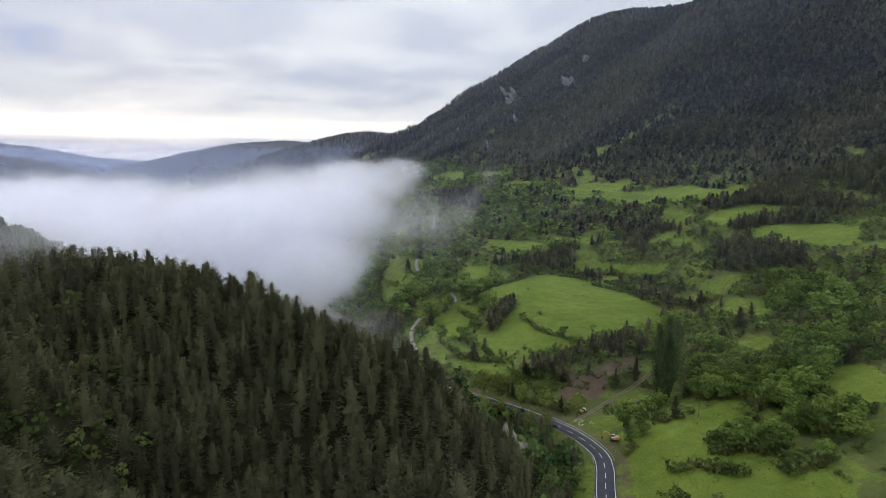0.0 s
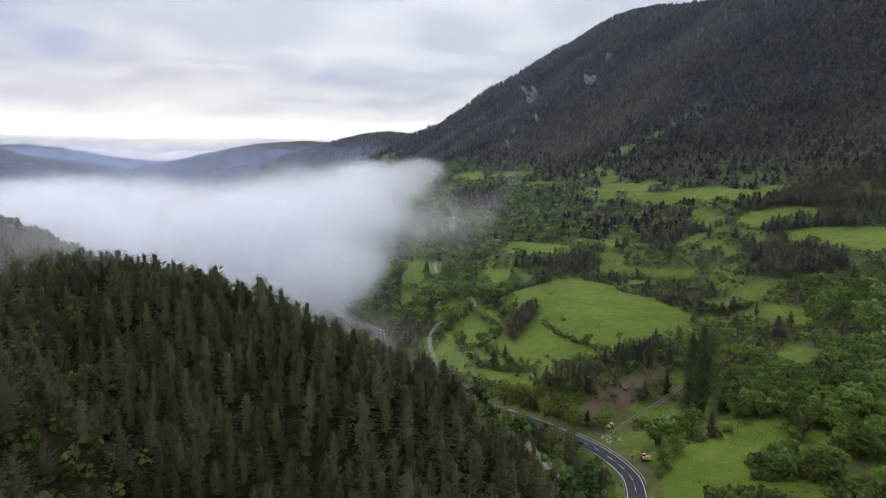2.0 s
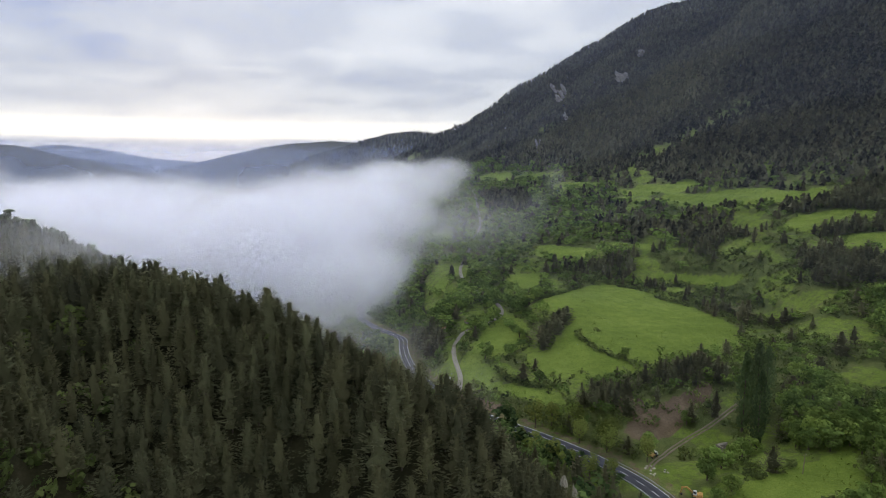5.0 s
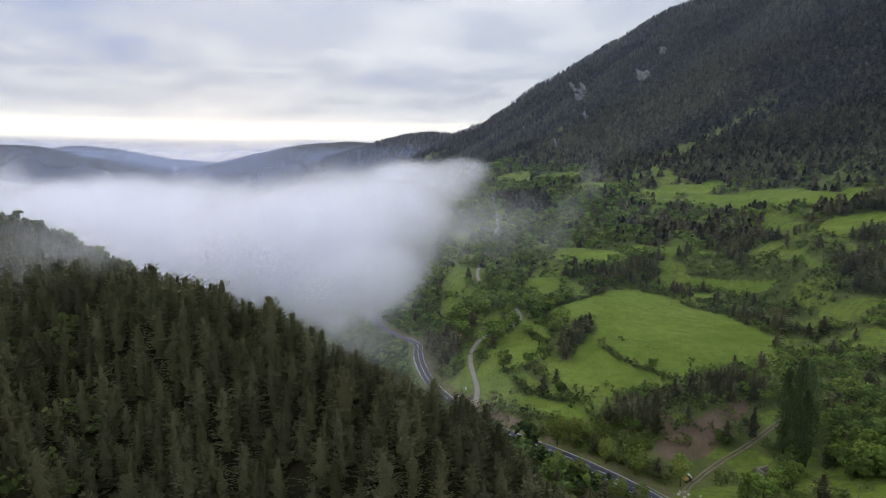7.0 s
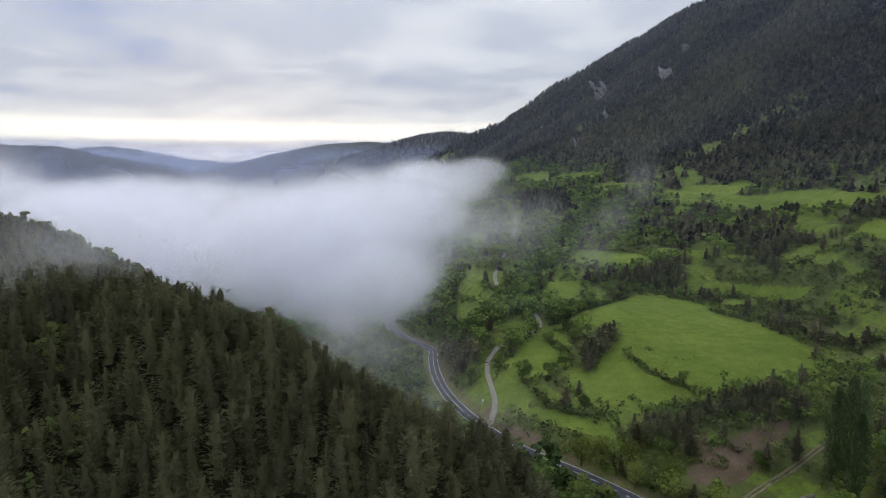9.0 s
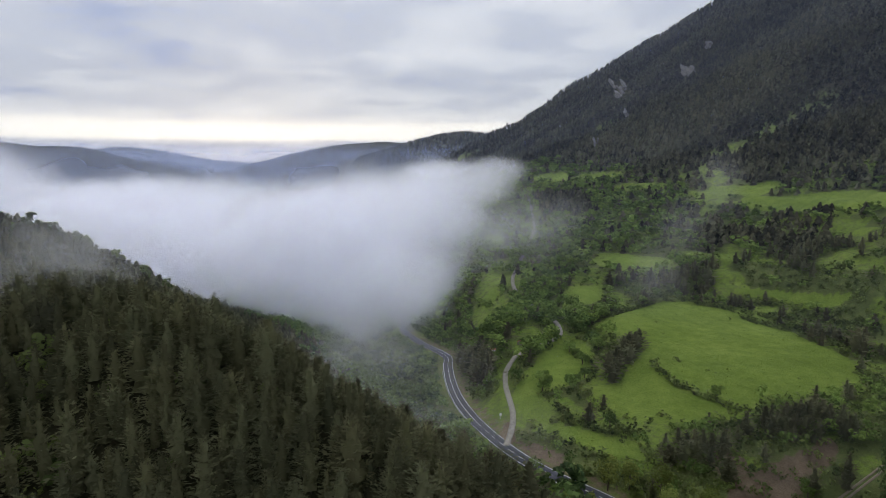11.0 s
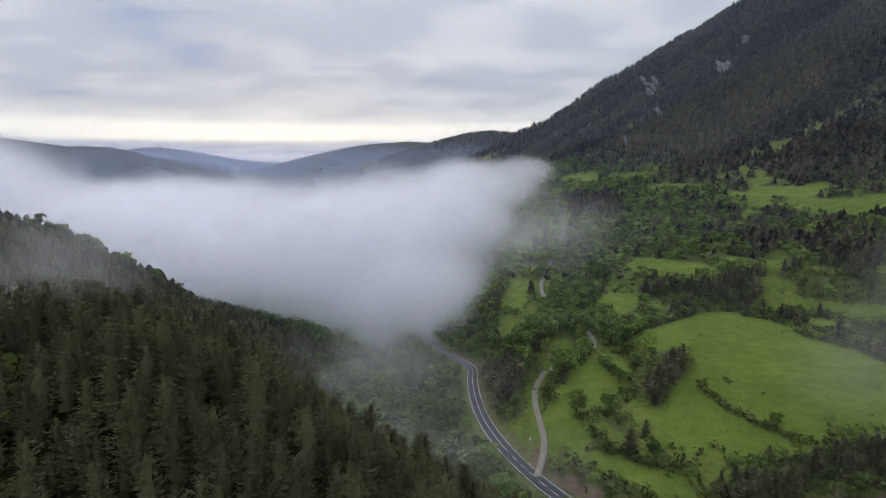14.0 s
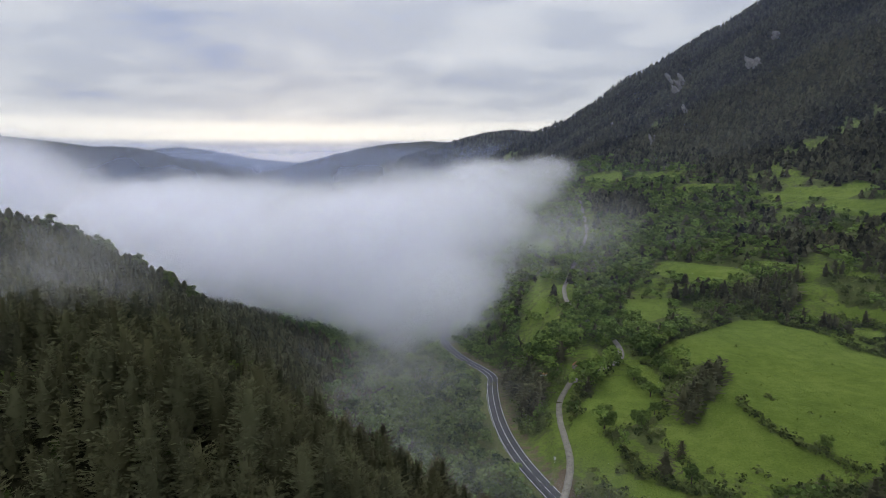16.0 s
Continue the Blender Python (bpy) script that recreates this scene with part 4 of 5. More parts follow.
# each hedge is a close row of shrubs
for k, (cx, cy, half, wide, turn) in enumerate(HEDGES + [(176, 470, 24, 2.6, 116), (162, 500, 12, 2.4, 130)]):
    n = int(half * 2 * max(1.0, wide / 2.6) / 1.05)
    f, g = np.linspace(-1, 1, n) * half, rng.uniform(-0.6, 0.6, n) * wide
    c, s = math.cos(radians(turn)), math.sin(radians(turn))
    qx, qy = cx + f * c - g * s, cy + f * s + g * c
    stand_of("hedge", SHRUB_MID, LEAVES_DULL, qx, qy, land(qx, qy) - 0.25, np.clip(rng.normal(3.1 if cy > 240 else 4.0, 0.8, n), 1.5, 5.6), 60 + k, "thick uneven hedge of dull green shrubs along the pasture", "hedge", 1.0, None, "", "hedges between the pastures")
# the upper pastures, farther off
x, y, dice, rng = scatter(-330, 460, 560, 1450, 5.6, 18)
rd, rz = beside(ROAD, x, y)
ud, uz = beside(UPPER_TRACK, x, y)
ok = (rd > 8) & (np.abs(ud) > np.where(((y > 560) & (y < 600)) | ((y > 720) & (y < 830)), 7.0, 2.0)) & (mountain_foot(x, y) < 8) & (x < 0.6 * y + 60) & (x > -0.3 * y)
x, y, dice = x[ok], y[ok], dice[ok]
z = land(x, y)
field = pasture(x, y)
clump = within(x, y, PINE_CLUMPS, 0.3)
patch = scrub_cover(x, y)
grows = dice < np.clip(0.9 * patch + clump, 0, 1) * (1 - field)
kind = rng.rand(len(x))
is_pine = grows & (kind < 0.8 * clump + 0.12 + 0.3 * smooth(90, 220, x) + 0.6 * smooth(-130, -10, mountain_foot(x, y)))
is_leafy = grows & ~is_pine & (kind < 0.66)
is_shrub = grows & ~is_pine & ~is_leafy
for name, shapes, mat, pick, mean, words, cat in (("far_pines", PINES_FAR, NEEDLES_FAR, is_pine, 7.8, "dark pines along the upper pastures", "pines"), ("far_broadleaf_trees", LEAFY_FAR, LEAVES, is_leafy, 8.0, "green broadleaf trees along the upper pastures", "trees"),
                                                  ("far_scrub", SHRUB_FAR, LEAVES_DULL, is_shrub, 3.6, "scrub and hedges along the upper pastures", "scrub")):
    qx, qy, qz = x[pick], y[pick], z[pick]
    stand_of(name, shapes, mat, qx, qy, qz - 0.4, np.clip(rng.normal(mean, mean * 0.2, len(qx)), mean * 0.5, mean * 1.5), 19, words, cat, 1.7 if cat == "pines" else 1.2)

# broadleaf trees that line the upper track and hide stretches of it
for lo, hi, off in ((425, 448, -4.0), (470, 538, -4.5), (474, 530, 4.5), (604, 712, -5.0), (640, 700, 5.0), (800, 870, -5.0)):
    lane = UPPER_TRACK[(UPPER_TRACK[:, 1] > lo) & (UPPER_TRACK[:, 1] < hi)]
    qx, qy = lane[:, 0] + off + rng.uniform(-1.2, 1.2, len(lane)), lane[:, 1] + rng.uniform(-1.5, 1.5, len(lane))
    stand_of("trackside_trees", LEAFY_MID, LEAVES, qx, qy, land(qx, qy) - 0.4, np.clip(rng.normal(6.8, 1.6, len(qx)), 4, 10), 70 + lo, "leafy green trees lining the gravel track", "trees", 1.15)

# slope between the road and the stream
x, y, dice, rng = scatter(-260, 60, 150, 660, 5.0, 25)
rd, rz = beside(ROAD, x, y)
sd, sz = beside(STREAM, x, y)
ok = (rd < -6.5) & (sd > -3) & (dice < 0.85)
x, y, rd = x[ok], y[ok], rd[ok]
by_bridge = smooth(225, 238, y) * smooth(300, 280, y)
tall = np.clip(rng.normal(8.5, 2.2, len(x)) + 2.8 * vnoise(x, y, 12, 38), 3, 14) * np.maximum(smooth(5, 13, -rd), by_bridge * (rng.rand(len(x)) < 0.75))
keep = tall > 1.5
x, y, tall = x[keep], y[keep], tall[keep]
pines_too = (y < 246) & (rng.rand(len(x)) < 0.62)
stand_of("streamside_trees", LEAFY_WOOD, LEAVES_WOOD, x[~pines_too], y[~pines_too], land(x, y)[~pines_too] - 0.3, tall[~pines_too], 26, "leafy green trees crowding the stream bank", "trees", 1.1)
stand_of("streamside_pines", PINES_MID, NEEDLES, x[pines_too], y[pines_too], land(x, y)[pines_too] - 0.3, tall[pines_too] * 1.25, 28, "dark pines on the steep bank below the road", "pines", 1.1)

# coarse tussocks in the nearer pastures
TUFTS = [leafy_crown(s, 2, 3, 0.42, 0.0, 0.9) for s in range(101, 105)]
x, y, dice, rng = scatter(-30, 230, 150, 440, 1.6, 41)
ok = (pasture(x, y) > 0.5) & (dice < (0.22 + 0.6 * smooth(-0.1, 0.5, vnoise(x, y, 17, 71))) * (1 - 0.55 * smooth(300, 340, y)))
x, y = x[ok], y[ok]
stand_of("grass_tussocks", TUFTS, TUSSOCK, x, y, land(x, y) - 0.05, np.clip(rng.normal(0.40, 0.17, len(x)), 0.15, 0.95), 42, "rough grass tussocks in the green pastures", "grass")

# trees along the crest of the nearest far ridge
x, y, dice, rng = scatter(-760, 260, 2250, 2620, 10, 45)
z = land(x, y)
ok = (z > 60) & (dice < 0.85)
stand_of("ridge_forest", PINES_FAR, NEEDLES_FAR, x[ok], y[ok], z[ok] - 1, np.clip(rng.normal(13, 3, ok.sum()), 7, 20), 46, "dark forest on the distant ridge", "forest", 1.3)

# trees that stand out on the far hillside's crest
crest_trees = [tree_thing("broadleaf_tree", leafy_crown(s, 16, 16, 0.07, 0.25, 0.4), LEAVES_DULL, leafy_trunk(s), "dark rounded tree standing out on the misty crest", "tree", "trees on the misty crest") for s in (95, 96)]
spots = [(-322, 392, 16), (-314, 397, 14), (-301, 402, 14), (-297, 405, 14), (-284, 414, 13), (-272, 426, 14), (-262, 432, 13)]
plant_things(crest_trees, np.array([p[0] for p in spots], float), np.array([p[1] for p in spots], float), land(np.array([p[0] for p in spots]), np.array([p[1] for p in spots])) - 0.3, np.array([p[2] for p in spots], float), 34)

# ---- things ----
def part(name, bm, mat, parent=None, label=""):
    me = bpy.data.meshes.new(name)
    bm.to_mesh(me)
    bm.free()
    me.materials.append(mat)
    ob = new(name, me)
    if parent is not None:
        ob.parent = parent
    return tagged(ob, label)


def thing(name, m, label, category, group="", kind=""):
    ob = tagged(new(name), label, category, group, kind)
    ob.matrix_basis = m
    return ob


def block(bm, size, at, bevel=0.0, turn=(0, 0, 0), taper=1.0):
    """A box with bevelled edges, added to bm."""
    g = bmesh.new()
    bmesh.ops.create_cube(g, size=1.0)
    for v in g.verts:
        k = taper if v.co.z > 0 else 1.0
        v.co = Vector((v.co.x * size[0] * k, v.co.y * size[1] * k, v.co.z * size[2]))
    if bevel:
        bmesh.ops.bevel(g, geom=g.edges[:], offset=bevel, segments=2, affect="EDGES")
    bmesh.ops.transform(g, matrix=pose(*at, *turn), verts=g.verts)
    me = bpy.data.meshes.new("tmp")
    g.to_mesh(me)
    g.free()
    bm.from_mesh(me)
    bpy.data.meshes.remove(me)
    return bm


def drum(bm, radius, length, at, turn=(0, 0, 0), sides=14, top=None):
    g = bmesh.new()
    bmesh.ops.create_cone(g, cap_ends=True, segments=sides, radius1=radius, radius2=radius if top is None else top, depth=length)
    bmesh.ops.transform(g, matrix=pose(*at, *turn), verts=g.verts)
    me = bpy.data.meshes.new("tmp")
    g.to_mesh(me)
    g.free()
    bm.from_mesh(me)
    bpy.data.meshes.remove(me)
    return bm


def sideways(line):
    d = np.gradient(line[:, :2], axis=0)
    d = d / np.linalg.norm(d, axis=1, keepdims=True)
    return np.column_stack([d[:, 1], -d[:, 0]])


def ribbon(name, line, lo, hi, lift, thick, mat, drape=False):
    """A strip along a line, from lo to hi metres to its right, with edges that go down into the ground."""
    side = sideways(line)
    v, f = [], []
    for p, s in zip(line, side):
        offs = (lo, lo * 0.65 + hi * 0.35, lo * 0.35 + hi * 0.65, hi)
        zs = land(np.array([p[0] + s[0] * o for o in offs]), np.array([p[1] + s[1] * o for o in offs])) if drape else [p[2]] * 4
        v.append((p[0] + s[0] * lo, p[1] + s[1] * lo, zs[0] + lift - thick))
        v += [(p[0] + s[0] * o, p[1] + s[1] * o, z + lift) for o, z in zip(offs, zs)]
        v.append((p[0] + s[0] * hi, p[1] + s[1] * hi, zs[3] + lift - thick))
    for i in range(len(line) - 1):
        f += [(i * 6 + k, i * 6 + k + 1, i * 6 + k + 7, i * 6 + k + 6) for k in range(5)]
    return new(name, mesh_from(name, v, f, mat))


def resample(line, step):
    s = np.concatenate([[0], np.cumsum(np.linalg.norm(np.diff(line[:, :2], axis=0), axis=1))])
    t = np.arange(0, s[-1], step)
    return np.column_stack([np.interp(t, s, line[:, k]) for k in range(3)])


# road with painted lines
fine_road = resample(ROAD, 1.0)
shown = fine_road[(fine_road[:, 1] > -150) & (fine_road[:, 1] < 720)]
road = tagged(ribbon("road", shown, -3.6, 3.6, 0.16, 0.5, ASPHALT), "dark new asphalt mountain road with white lines", "road", kind="structure")
for lo in (-3.25, 3.03):
    ribbon("edge_line", shown, lo, lo + 0.24, 0.172, 0.01, WHITE_PAINT).parent = road
bend = shown[shown[:, 1] > 335]
ribbon("centre_line", bend, -0.11, 0.11, 0.172, 0.01, WHITE_PAINT).parent = road
straight = shown[shown[:, 1] <= 335]
for k in range(0, len(straight) - 4, 8):
    ribbon("lane_dash", straight[k:k + 5], -0.11, 0.11, 0.172, 0.01, WHITE_PAINT).parent = road

for name, line, half, mat, lift, words in (("gravel_track", TRACK, 1.45, GRAVEL, 0.18, "pale gravel farm track curving up from the road"), ("upper_track", UPPER_TRACK, 1.6, GRAVEL, 0.35, "pale gravel track winding up through the pastures")):
    tagged(ribbon(name, resample(line, 2.0), -half, half, lift, 0.8, mat, True), words, "track", kind="structure")


# two worn wheel ruts with grass between them
DIRT = plain("rutted_dirt", (0.11, 0.088, 0.060), (0.23, 0.19, 0.14), 0.5, 0.95, 0, 0.06)
farm_track = tagged(ribbon("farm_track", resample(FARM_TRACK, 2.0), -1.15, -0.35, 0.12, 0.6, DIRT, True), "worn brown dirt track with two wheel ruts along the bank", "track", kind="structure")
ribbon("wheel_rut", resample(FARM_TRACK, 2.0), 0.3, 1.1, 0.12, 0.6, DIRT, True).parent = farm_track


def guardrail(y0, y1, off, label):
    """A steel crash barrier: a folded rail on posts along the road's edge."""
    line = fine_road[(fine_road[:, 1] >= y0) & (fine_road[:, 1] <= y1)]
    side = sideways(line)
    rail_at = line.copy()
    rail_at[:, :2] += side * off
    base = thing("guardrail", pose(*rail_at[0]), label, "guardrail", "guardrails of the road")
    org = rail_at[0]
    v, f = [], []
    inward = -np.sign(off)
    for p, s in zip(rail_at, side):
        for out, up_ in ((0.0, 0.46), (0.05, 0.52), (0.0, 0.60), (0.05, 0.68), (0.0, 0.76)):
            v.append((p[0] - org[0] + s[0] * inward * out, p[1] - org[1] + s[1] * inward * out, p[2] - org[2] + up_ + 0.05))
    for i in range(len(rail_at) - 1):
        f += [(i * 5 + k, i * 5 + k + 1, i * 5 + k + 6, i * 5 + k + 5) for k in range(4)]
    rail = new("rail", mesh_from("rail", v, f, STEEL))
    rail.parent = base
    rail.modifiers.new("thickness", "SOLIDIFY").thickness = 0.03
    post_mesh = None
    for p, s in list(zip(rail_at, side))[::4]:
        if post_mesh is None:
            post_mesh = block(bmesh.new(), (0.1, 0.06, 1.3), (0, 0, 0.2), 0.01)
            first = part("post", post_mesh, STEEL, base)
            post_mesh = first.data
            ob = first
        else:
            ob = new("post", post_mesh)
            ob.parent = base
        ob.location = (p[0] - org[0] - s[0] * inward * 0.07, p[1] - org[1] - s[1] * inward * 0.07, p[2] - org[2])
    return base


guardrail(176, 238, -4.0, "grey steel guardrail on the stream side of the bend")
guardrail(206, 246, 4.1, "grey steel guardrail on the hill side of the bend")
guardrail(345, 372, -4.0, "short grey steel guardrail above the stream")
guardrail(384, 440, -4.0, "long grey steel guardrail above the stream")

YELLOW = plain("machine_yellow", (0.42, 0.24, 0.07), (0.62, 0.37, 0.11), 0.9, 0.5)
DARK = plain("dark_rubber", (0.015, 0.015, 0.016), (0.05, 0.048, 0.045), 1.5, 0.8)
PAINT_WHITE = plain("white_paint", (0.62, 0.62, 0.60), (0.82, 0.82, 0.80), 0.5, 0.5)
STONE_WALL = plain("rubble_stone", (0.15, 0.13, 0.11), (0.36, 0.32, 0.27), 0.9, 0.95, 0, 0.12)
ROOF_TILE = plain("clay_tile", (0.26, 0.11, 0.06), (0.48, 0.24, 0.13), 0.8, 0.85, 0, 0.05)
OLD_WOOD = plain("old_timber", (0.10, 0.08, 0.065), (0.24, 0.20, 0.165), 1.0, 0.9, 0, 0.03)
GLASS = plain("dark_glass", (0.02, 0.025, 0.03), (0.05, 0.055, 0.06), 0.5, 0.1)


def on_ground(x, y):
    return float(land(np.array([x]), np.array([y]))[0])


def excavator(x, y, turn):
    m = thing("excavator", pose(x, y, on_ground(x, y), 0, 0, turn), "orange-yellow tracked excavator parked beside the road bend", "excavator")
    for s in (-1, 1):
        t = part("track", block(bmesh.new(), (3.6, 0.55, 0.85), (0, s * 1.05, 0.45), 0.3), DARK, m, "black crawler track")
        for k in range(12):
            part("track_shoe", block(bmesh.new(), (0.2, 0.58, 0.06), (-1.5 + k * 0.27, s * 1.05, 0.9), 0.01), DARK, t)
    part("undercarriage", block(bmesh.new(), (1.8, 1.6, 0.4), (0, 0, 0.7), 0.06), DARK, m)
    part("house", block(block(bmesh.new(), (3.1, 2.3, 0.85), (-0.4, 0, 1.45), 0.12), (1.3, 2.2, 0.5), (-1.25, 0, 2.0), 0.15), YELLOW, m, "orange-yellow engine housing")
    cab = part("cab", block(bmesh.new(), (1.35, 1.0, 1.6), (0.55, 0.6, 2.4), 0.12, taper=0.9), PAINT_WHITE, m, "pale operator cab")
    part("window", block(bmesh.new(), (1.0, 1.04, 0.8), (0.6, 0.6, 2.65), 0.05, taper=0.93), GLASS, cab)
    part("windscreen", block(bmesh.new(), (1.40, 0.8, 0.9), (0.57, 0.6, 2.6), 0.05, taper=0.92), GLASS, cab)
    part("boom", block(block(bmesh.new(), (2.6, 0.4, 0.55), (2.1, -0.15, 2.6), 0.08, (0, -38, 0)), (2.2, 0.38, 0.5), (3.9, -0.15, 3.3), 0.08, (0, 12, 0)), YELLOW, m)
    part("arm", block(bmesh.new(), (0.42, 0.34, 2.5), (4.9, -0.15, 2.1), 0.07, (0, -14, 0)), YELLOW, m)
    part("bucket", block(bmesh.new(), (0.9, 1.0, 0.8), (4.9, -0.15, 0.65), 0.18, (0, 20, 0), 0.7), DARK, m, "dark steel bucket")
    return m


def dumper(x, y, turn):
    m = thing("site_dumper", pose(x, y, on_ground(x, y) + 0.3, 0, 0, turn), "small yellow site dumper with white cab on a dirt track", "dumper")
    part("chassis", block(bmesh.new(), (3.6, 1.3, 0.4), (0, 0, 0.75), 0.06), DARK, m)
    part("skip", block(bmesh.new(), (1.7, 1.8, 0.9), (1.1, 0, 1.35), 0.1, (0, 0, 0), 1.25), YELLOW, m, "yellow tipping skip")
    cab = part("cab", block(bmesh.new(), (1.2, 1.4, 1.3), (-0.7, 0, 1.6), 0.1, taper=0.92), GLASS, m, "glazed cab")
    part("cab_roof", block(bmesh.new(), (1.5, 1.7, 0.16), (-0.7, 0, 2.33), 0.06), PAINT_WHITE, cab, "white cab roof")
    part("bonnet", block(bmesh.new(), (0.9, 1.2, 0.8), (-1.6, 0, 1.25), 0.12), PAINT_WHITE, m)
    for px_ in (-1.2, 1.2):
        for s in (-1, 1):
            w = part("wheel", drum(bmesh.new(), 0.55, 0.42, (px_, s * 0.85, 0.5), (90, 0, 0)), DARK, m)
            part("rim", drum(bmesh.new(), 0.25, 0.46, (px_, s * 0.86, 0.5), (90, 0, 0)), YELLOW, w)
    return m


def hut(x, y, turn, size, label, wall_mat):
    """A little gabled outbuilding with a tiled roof."""
    w, d, h = size
    m = thing("hut", pose(x, y, on_ground(x, y), 0, 0, turn), label, "hut", "huts above the track")
    bm = bmesh.new()
    block(bm, (w, d, h + 0.6), (0, 0, h / 2 - 0.3), 0.04)
    part("wall", bm, wall_mat, m)
    for s in (-1, 1):
        slope = part("roof", block(bmesh.new(), (w + 0.5, d * 0.66, 0.12), (0, s * d * 0.27, h + d * 0.14), 0.02, (-s * 28, 0, 0)), ROOF_TILE, m, "weathered orange tile roof")
        for k in range(7):
            part("tile_row", drum(bmesh.new(), 0.08, d * 0.64, (-w / 2 + (k + 0.5) * w / 7, s * d * 0.27, h + d * 0.14 + 0.08), (90 - s * 28, 0, 0), 6), ROOF_TILE, slope)
    part("gable", block(bmesh.new(), (w - 0.06, d * 0.5, d * 0.26), (0, 0, h + d * 0.06), 0.0, taper=0.6), wall_mat, m)
    door_ = part("door", block(bmesh.new(), (0.06, 0.8, 1.7), (w / 2 + 0.02, 0.2, 0.85), 0.01), OLD_WOOD, m)
    part("handle", drum(bmesh.new(), 0.03, 0.12, (w / 2 + 0.08, 0.45, 0.9), (0, 90, 0), 8), STEEL, door_)
    return m


def ruin(x, y, turn):
    """A roofless stone barn with a collapsed roof frame."""
    m = thing("ruined_barn", pose(x, y, on_ground(x, y), 0, 0, turn), "ruined rubble stone barn with fallen dark roof timbers", "ruin")
    r = random.Random(4)
    for k, (size, at) in enumerate((((6.2, 0.6, 3.4), (0, 2.4, 1.3)), ((6.2, 0.6, 2.3), (0, -2.4, 0.8)), ((0.6, 4.4, 3.9), (-2.9, 0, 1.5)), ((0.6, 4.4, 2.6), (2.9, 0, 0.9)))):
        bm = block(bmesh.new(), size, at, 0.05)
        bmesh.ops.subdivide_edges(bm, edges=bm.edges[:], cuts=3, use_grid_fill=True)
        for v in bm.verts:
            if v.co.z > at[2]:
                v.co.z -= abs(noise.noise(v.co * 0.7 + Vector((k * 9, 0, 0)))) * 1.1
            v.co += noise.noise_vector(v.co * 1.3) * 0.12
        part("wall", bm, STONE_WALL, m)
    for k in range(9):
        part("roof_timber", block(bmesh.new(), (0.2, 5.4, 0.2), (-2.6 + k * 0.62, r.uniform(-0.3, 0.3), 2.0 + r.uniform(-0.4, 0.3)), 0.02, (r.uniform(-24, -12), r.uniform(-6, 6), r.uniform(-9, 9))), OLD_WOOD, m)
    part("fallen_tiles", block(bmesh.new(), (4.6, 2.2, 0.35), (0.5, -0.9, 1.5), 0.1, (-22, 4, 3)), ROOF_TILE, m, "slipped clay tiles")
    return m


def rock(bm, size, at, seed, turn=(0, 0, 0), rough=0.35, cuts=3):
    """One craggy boulder or fin, added to bm."""
    g = bmesh.new()
    bmesh.ops.create_icosphere(g, subdivisions=cuts, radius=1.0)
    for v in g.verts:
        n = v.co.normalized()
        d = 1 + rough * noise.fractal(n * 1.6 + Vector((seed * 7.3, 0, 0)), 0.9, 2.1, 4) + 0.12 * round(2.5 * noise.noise(n * 3.0 + Vector((0, seed * 3.1, 0))))
        v.co = Vector((n.x * size[0] * d, n.y * size[1] * d, n.z * size[2] * d))
    bmesh.ops.transform(g, matrix=pose(*at, *turn), verts=g.verts)
    me = bpy.data.meshes.new("tmp")
    g.to_mesh(me)
    g.free()
    bm.from_mesh(me)
    bpy.data.meshes.remove(me)
    return bm


excavator(71.5, 222.5, 160)
dumper(66.5, 256, 215)
hut(-32.5, 421.5, 20, (3.6, 2.8, 2.0), "small white hut with an orange tile roof beside the trees", PAINT_WHITE)
hut(-15.5, 432, 75, (4.2, 3.0, 2.0), "small brown stone hut with an orange tile roof", STONE_WALL)
ruin(97, 262, 25)


def road_sign(x, y, turn):
    m = thing("road_sign", pose(x, y, on_ground(x, y), 0, 0, turn), "white rectangular road sign on a steel post in the grass", "road sign")
    part("post", drum(bmesh.new(), 0.05, 2.6, (0, 0, 1.0), (0, 0, 0), 10), STEEL, m)
    part("panel", block(bmesh.new(), (1.0, 0.05, 1.3), (0, -0.06, 2.1), 0.02), PAINT_WHITE, m, "blank white sign panel")
    part("bracket", block(bmesh.new(), (0.5, 0.05, 0.06), (0, -0.02, 2.1), 0.01), STEEL, m)


road_sign(-21.8, 342, 12)


def utility_pole(x, y, tall):
    m = thing("utility_pole", pose(x, y, on_ground(x, y), 1, 1, 20), "old grey wooden pole standing in the meadow", "pole")
    part("shaft", drum(bmesh.new(), 0.16, tall + 1, (0, 0, tall / 2 - 0.5), (0, 0, 0), 10, 0.11), OLD_WOOD, m)
    part("crossarm", block(bmesh.new(), (1.6, 0.12, 0.14), (0, 0.1, tall - 0.6), 0.02), OLD_WOOD, m)
    for k in (-0.65, 0.65):
        part("insulator", drum(bmesh.new(), 0.06, 0.2, (k, 0.1, tall - 0.43), (0, 0, 0), 8, 0.04), PAINT_WHITE, m)


utility_pole(108, 227, 7.5)

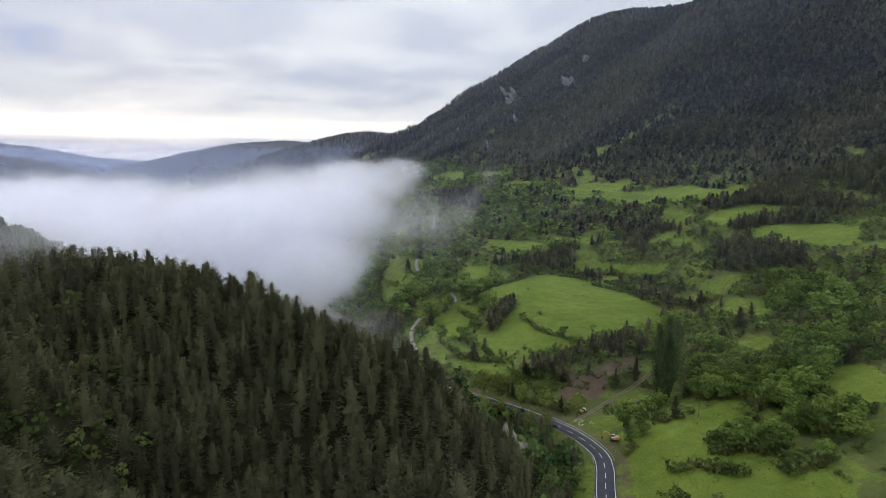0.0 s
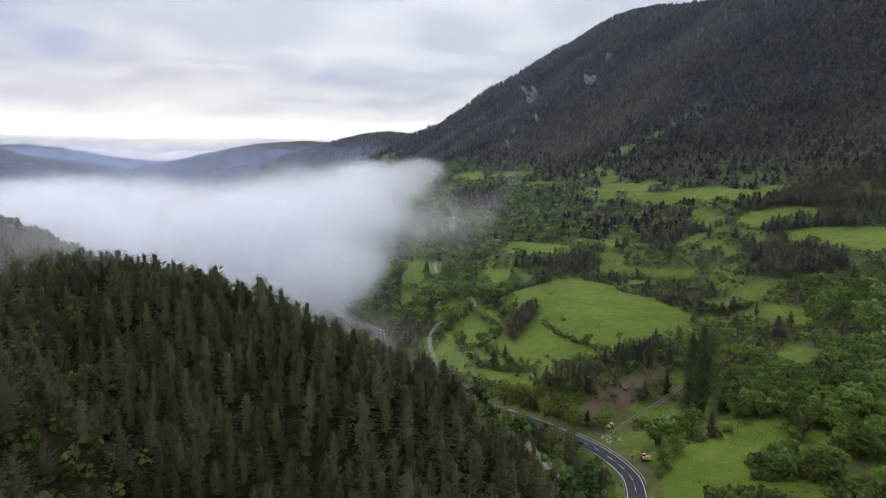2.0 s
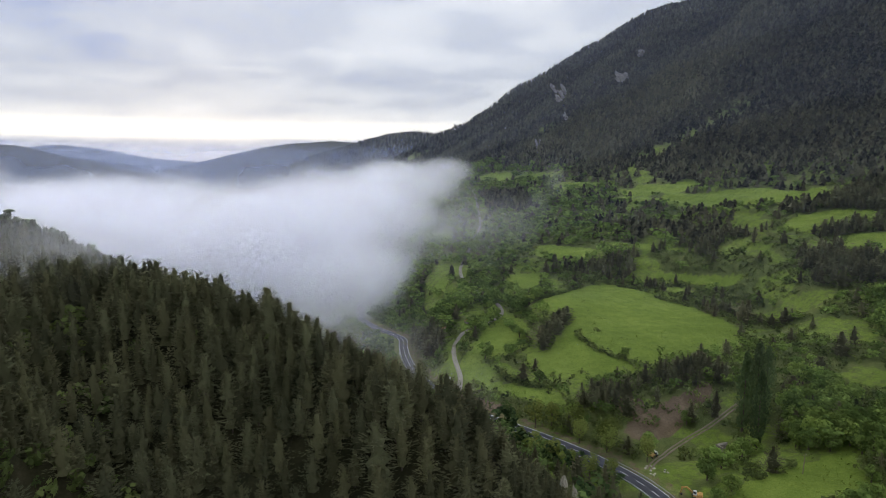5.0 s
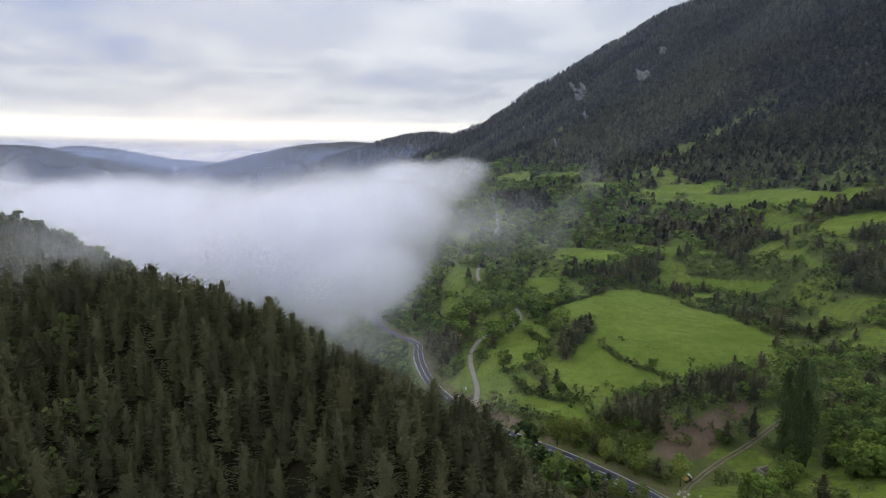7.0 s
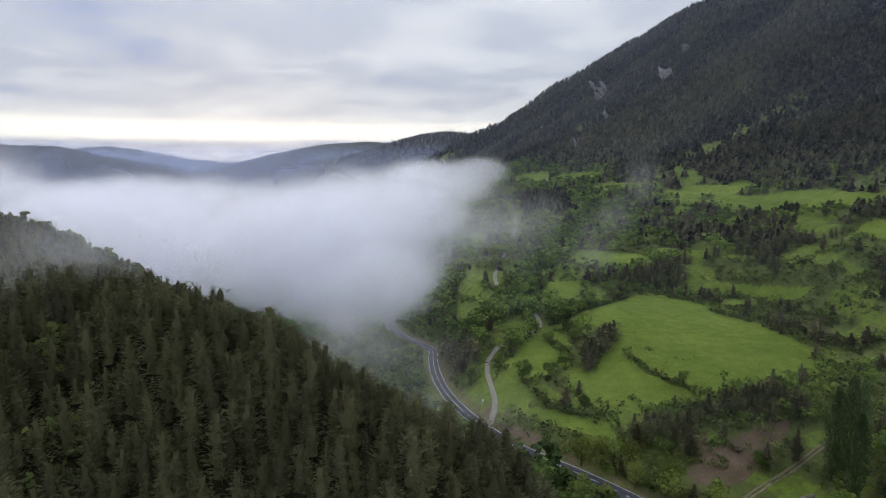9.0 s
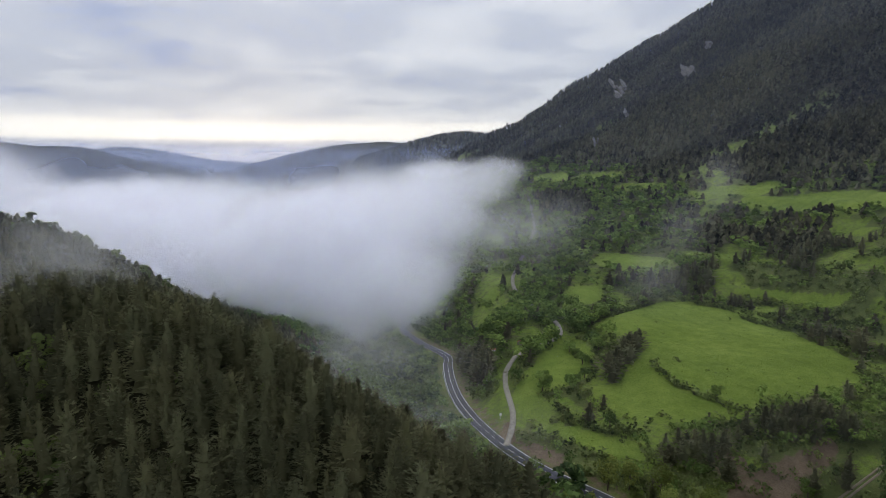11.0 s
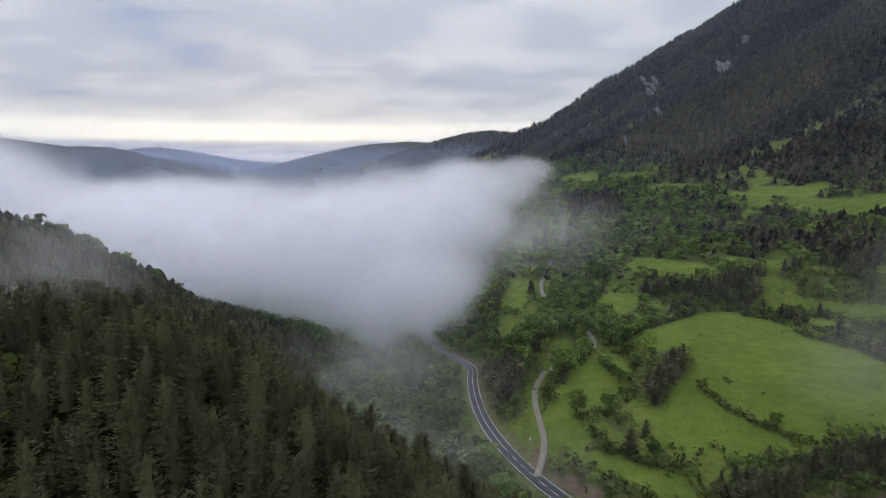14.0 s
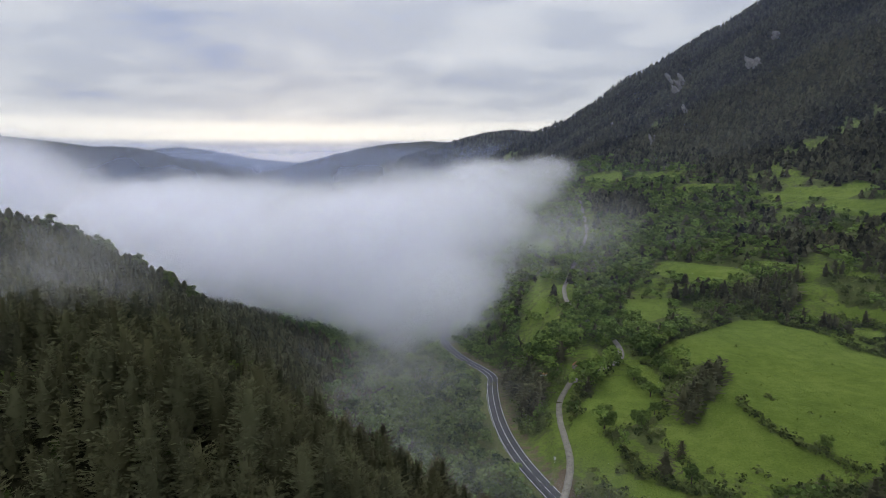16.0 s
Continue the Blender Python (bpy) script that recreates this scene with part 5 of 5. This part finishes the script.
# pale rock fins in the forest above the stream
for k, (rx, ry, dz, size, turn) in enumerate(((24.5, 209.0, 6.5, (1.0, 1.2, 3.6), (8, -6, 20)), (27.5, 206.0, 4.5, (0.9, 1.2, 3.8), (-6, 12, 60)), (29.5, 201.5, 3.0, (2.4, 2.0, 3.6), (10, 16, 10)), (31.8, 197.0, 3.4, (2.2, 1.8, 3.6), (-4, 18, 80)),
                                            (29.0, 197.5, 2.8, (2.2, 1.9, 3.0), (0, 10, 140)))):
    ob = part("rock_fin", rock(bmesh.new(), size, (0, 0, 0), k + 1, turn, 0.4), ROCK)
    ob.location = (rx, ry, on_ground(rx, ry) + dz + 2.0)
    tagged(ob, "pale grey limestone fin among the dark pines", "rock", "rock fins above the stream")
# crags on the mountain: each a cluster of broken fins
CRAG_ROCK = plain("weathered_limestone", (0.09, 0.085, 0.075), (0.40, 0.375, 0.325), 0.11, 0.95, 0, 1.4)
rc = random.Random(12)
for k, (rx, ry, wide, tall) in enumerate(((174, 1486, 15, 33), (45, 1473, 8, 11), (312, 1438, 17, 20), (382, 1570, 12, 9), (166, 1320, 6, 15), (96, 1180, 7, 11))):
    bm = bmesh.new()
    for j in range(14):
        at = (rc.uniform(-1, 1) * wide, rc.uniform(-0.4, 0.4) * wide, rc.uniform(-0.75, 0.75) * tall)
        rock(bm, (wide * rc.uniform(0.13, 0.32), wide * rc.uniform(0.15, 0.3), tall * rc.uniform(0.2, 0.5)), (at[0], at[1] + at[2] * 0.75, at[2]), k * 11 + j + 20, (-30 + rc.uniform(-12, 12), rc.uniform(-14, 14), rc.uniform(0, 90)), 0.55, 3)
    ob = part("crag", bm, CRAG_ROCK)
    ob.location = (rx, ry, on_ground(rx, ry) + 5)
    ob.rotation_euler = (0, 0, radians(25))
    tagged(ob, "bare grey limestone crag on the wooded mountain", "crag", "crags on the mountain")
# loose stones beside the road
rs = random.Random(8)
for k in range(14):
    rx, ry = 62.5 + rs.uniform(-3, 5), 243 + rs.uniform(-4, 4)
    ob = part("boulder", rock(bmesh.new(), (rs.uniform(0.25, 0.7), rs.uniform(0.25, 0.6), rs.uniform(0.2, 0.45)), (0, 0, 0), k + 50, (0, 0, rs.uniform(0, 180)), 0.3, 2), ROCK)
    ob.location = (rx, ry, on_ground(rx, ry) + 0.12)
    tagged(ob, "pale boulder lying at the end of the dirt track", "boulder", "boulders beside the road")

# poplars by the ruined barn
poplars = [tree_thing("poplar_tree", poplar_crown(s), LEAVES_POPLAR, stem([(0, 0, -0.04), (0, 0, 0.1), (0, 0, 0.5), (0, 0, 0.95)], [0.014, 0.011, 0.007, 0.001]), "very tall dark green columnar poplar below the meadow", "poplar", "poplars by the barn") for s in (1, 2, 3, 4)]
for ob, (qx, qy, tall) in zip(poplars, ((109, 276, 36), (114.5, 277, 38), (119.5, 280, 34), (107, 258, 33))):
    ob.matrix_basis = pose(qx, qy, on_ground(qx, qy) - 0.5, 0, 0, qx * 37) @ Matrix.Diagonal((tall, tall, tall, 1))

# trees that stand alone
lone = [tree_thing("broadleaf_tree", leafy_crown(s, 24, 32, 0.055, 0.16, 0.44), LEAVES, leafy_trunk(s), "lone green broadleaf tree in the meadow", "tree", "lone meadow trees") for s in (81, 82, 83)]
spots = [(-2, 366, 11.5), (12, 372, 7), (20, 398, 8.5), (76, 347, 6), (27, 327, 7.5), (30, 410, 8), (78, 231, 8.5), (86, 239, 9), (93, 247, 8.5), (84, 246, 7.5), (99, 252, 8), (104, 256, 7), (14, 418, 8), (27, 424, 8), (20, 380, 7), (24, 466, 11), (17, 408, 7), (20, 461, 9)]
plant_things(lone, np.array([p[0] for p in spots], float), np.array([p[1] for p in spots], float), land(np.array([p[0] for p in spots]), np.array([p[1] for p in spots])) - 0.3, np.array([p[2] for p in spots], float), 31)
feathery = [tree_thing("young_tree", leafy_crown(s, 26, 40, 0.027, 0.18, 0.36, 0.4), LEAVES_LIGHT, leafy_trunk(s, 0.018), "feathery yellow-green young tree on the roadside bank", "tree", "young trees beside the road") for s in (86, 87, 88)]
rs = random.Random(21)
spots = [(rs.uniform(-9, 9) + 20 + k * 1.6, 285 - k * 1.65 + rs.uniform(-4, 4), rs.uniform(10.5, 14.5)) for k in range(22)] + [(14 + k * 6.2, 268 - k * 6.6, 8.5 + k % 3) for k in range(6)]
spots = [p for p in spots if abs(beside(ROAD, [p[0]], [p[1]])[0][0]) > 5.5]
plant_things(feathery, np.array([p[0] for p in spots], float), np.array([p[1] for p in spots], float), land(np.array([p[0] for p in spots]), np.array([p[1] for p in spots])) - 0.3, np.array([p[2] for p in spots], float), 33)
lone_pines = [tree_thing("pine_tree", pine_crown(s, 12, 7, 5, 0.052), NEEDLES, pine_trunk(s), "dark shaggy pine standing apart on the bank", "pine tree", "pines on the bank") for s in (91, 92, 93)]
spots = [(102, 287, 14), (66, 322, 8), (74, 312, 8), (66, 304, 10), (50, 304, 11), (55, 301, 12), (59, 303, 11), (45, 302, 10), (96, 316, 9), (104, 322, 11), (90, 322, 10), (112, 336, 10), (41, 391, 10), (44, 397, 9), (60, 296, 8), (80, 300, 8)]
plant_things(lone_pines, np.array([p[0] for p in spots], float), np.array([p[1] for p in spots], float), land(np.array([p[0] for p in spots]), np.array([p[1] for p in spots])) - 0.3, np.array([p[2] for p in spots], float), 32)
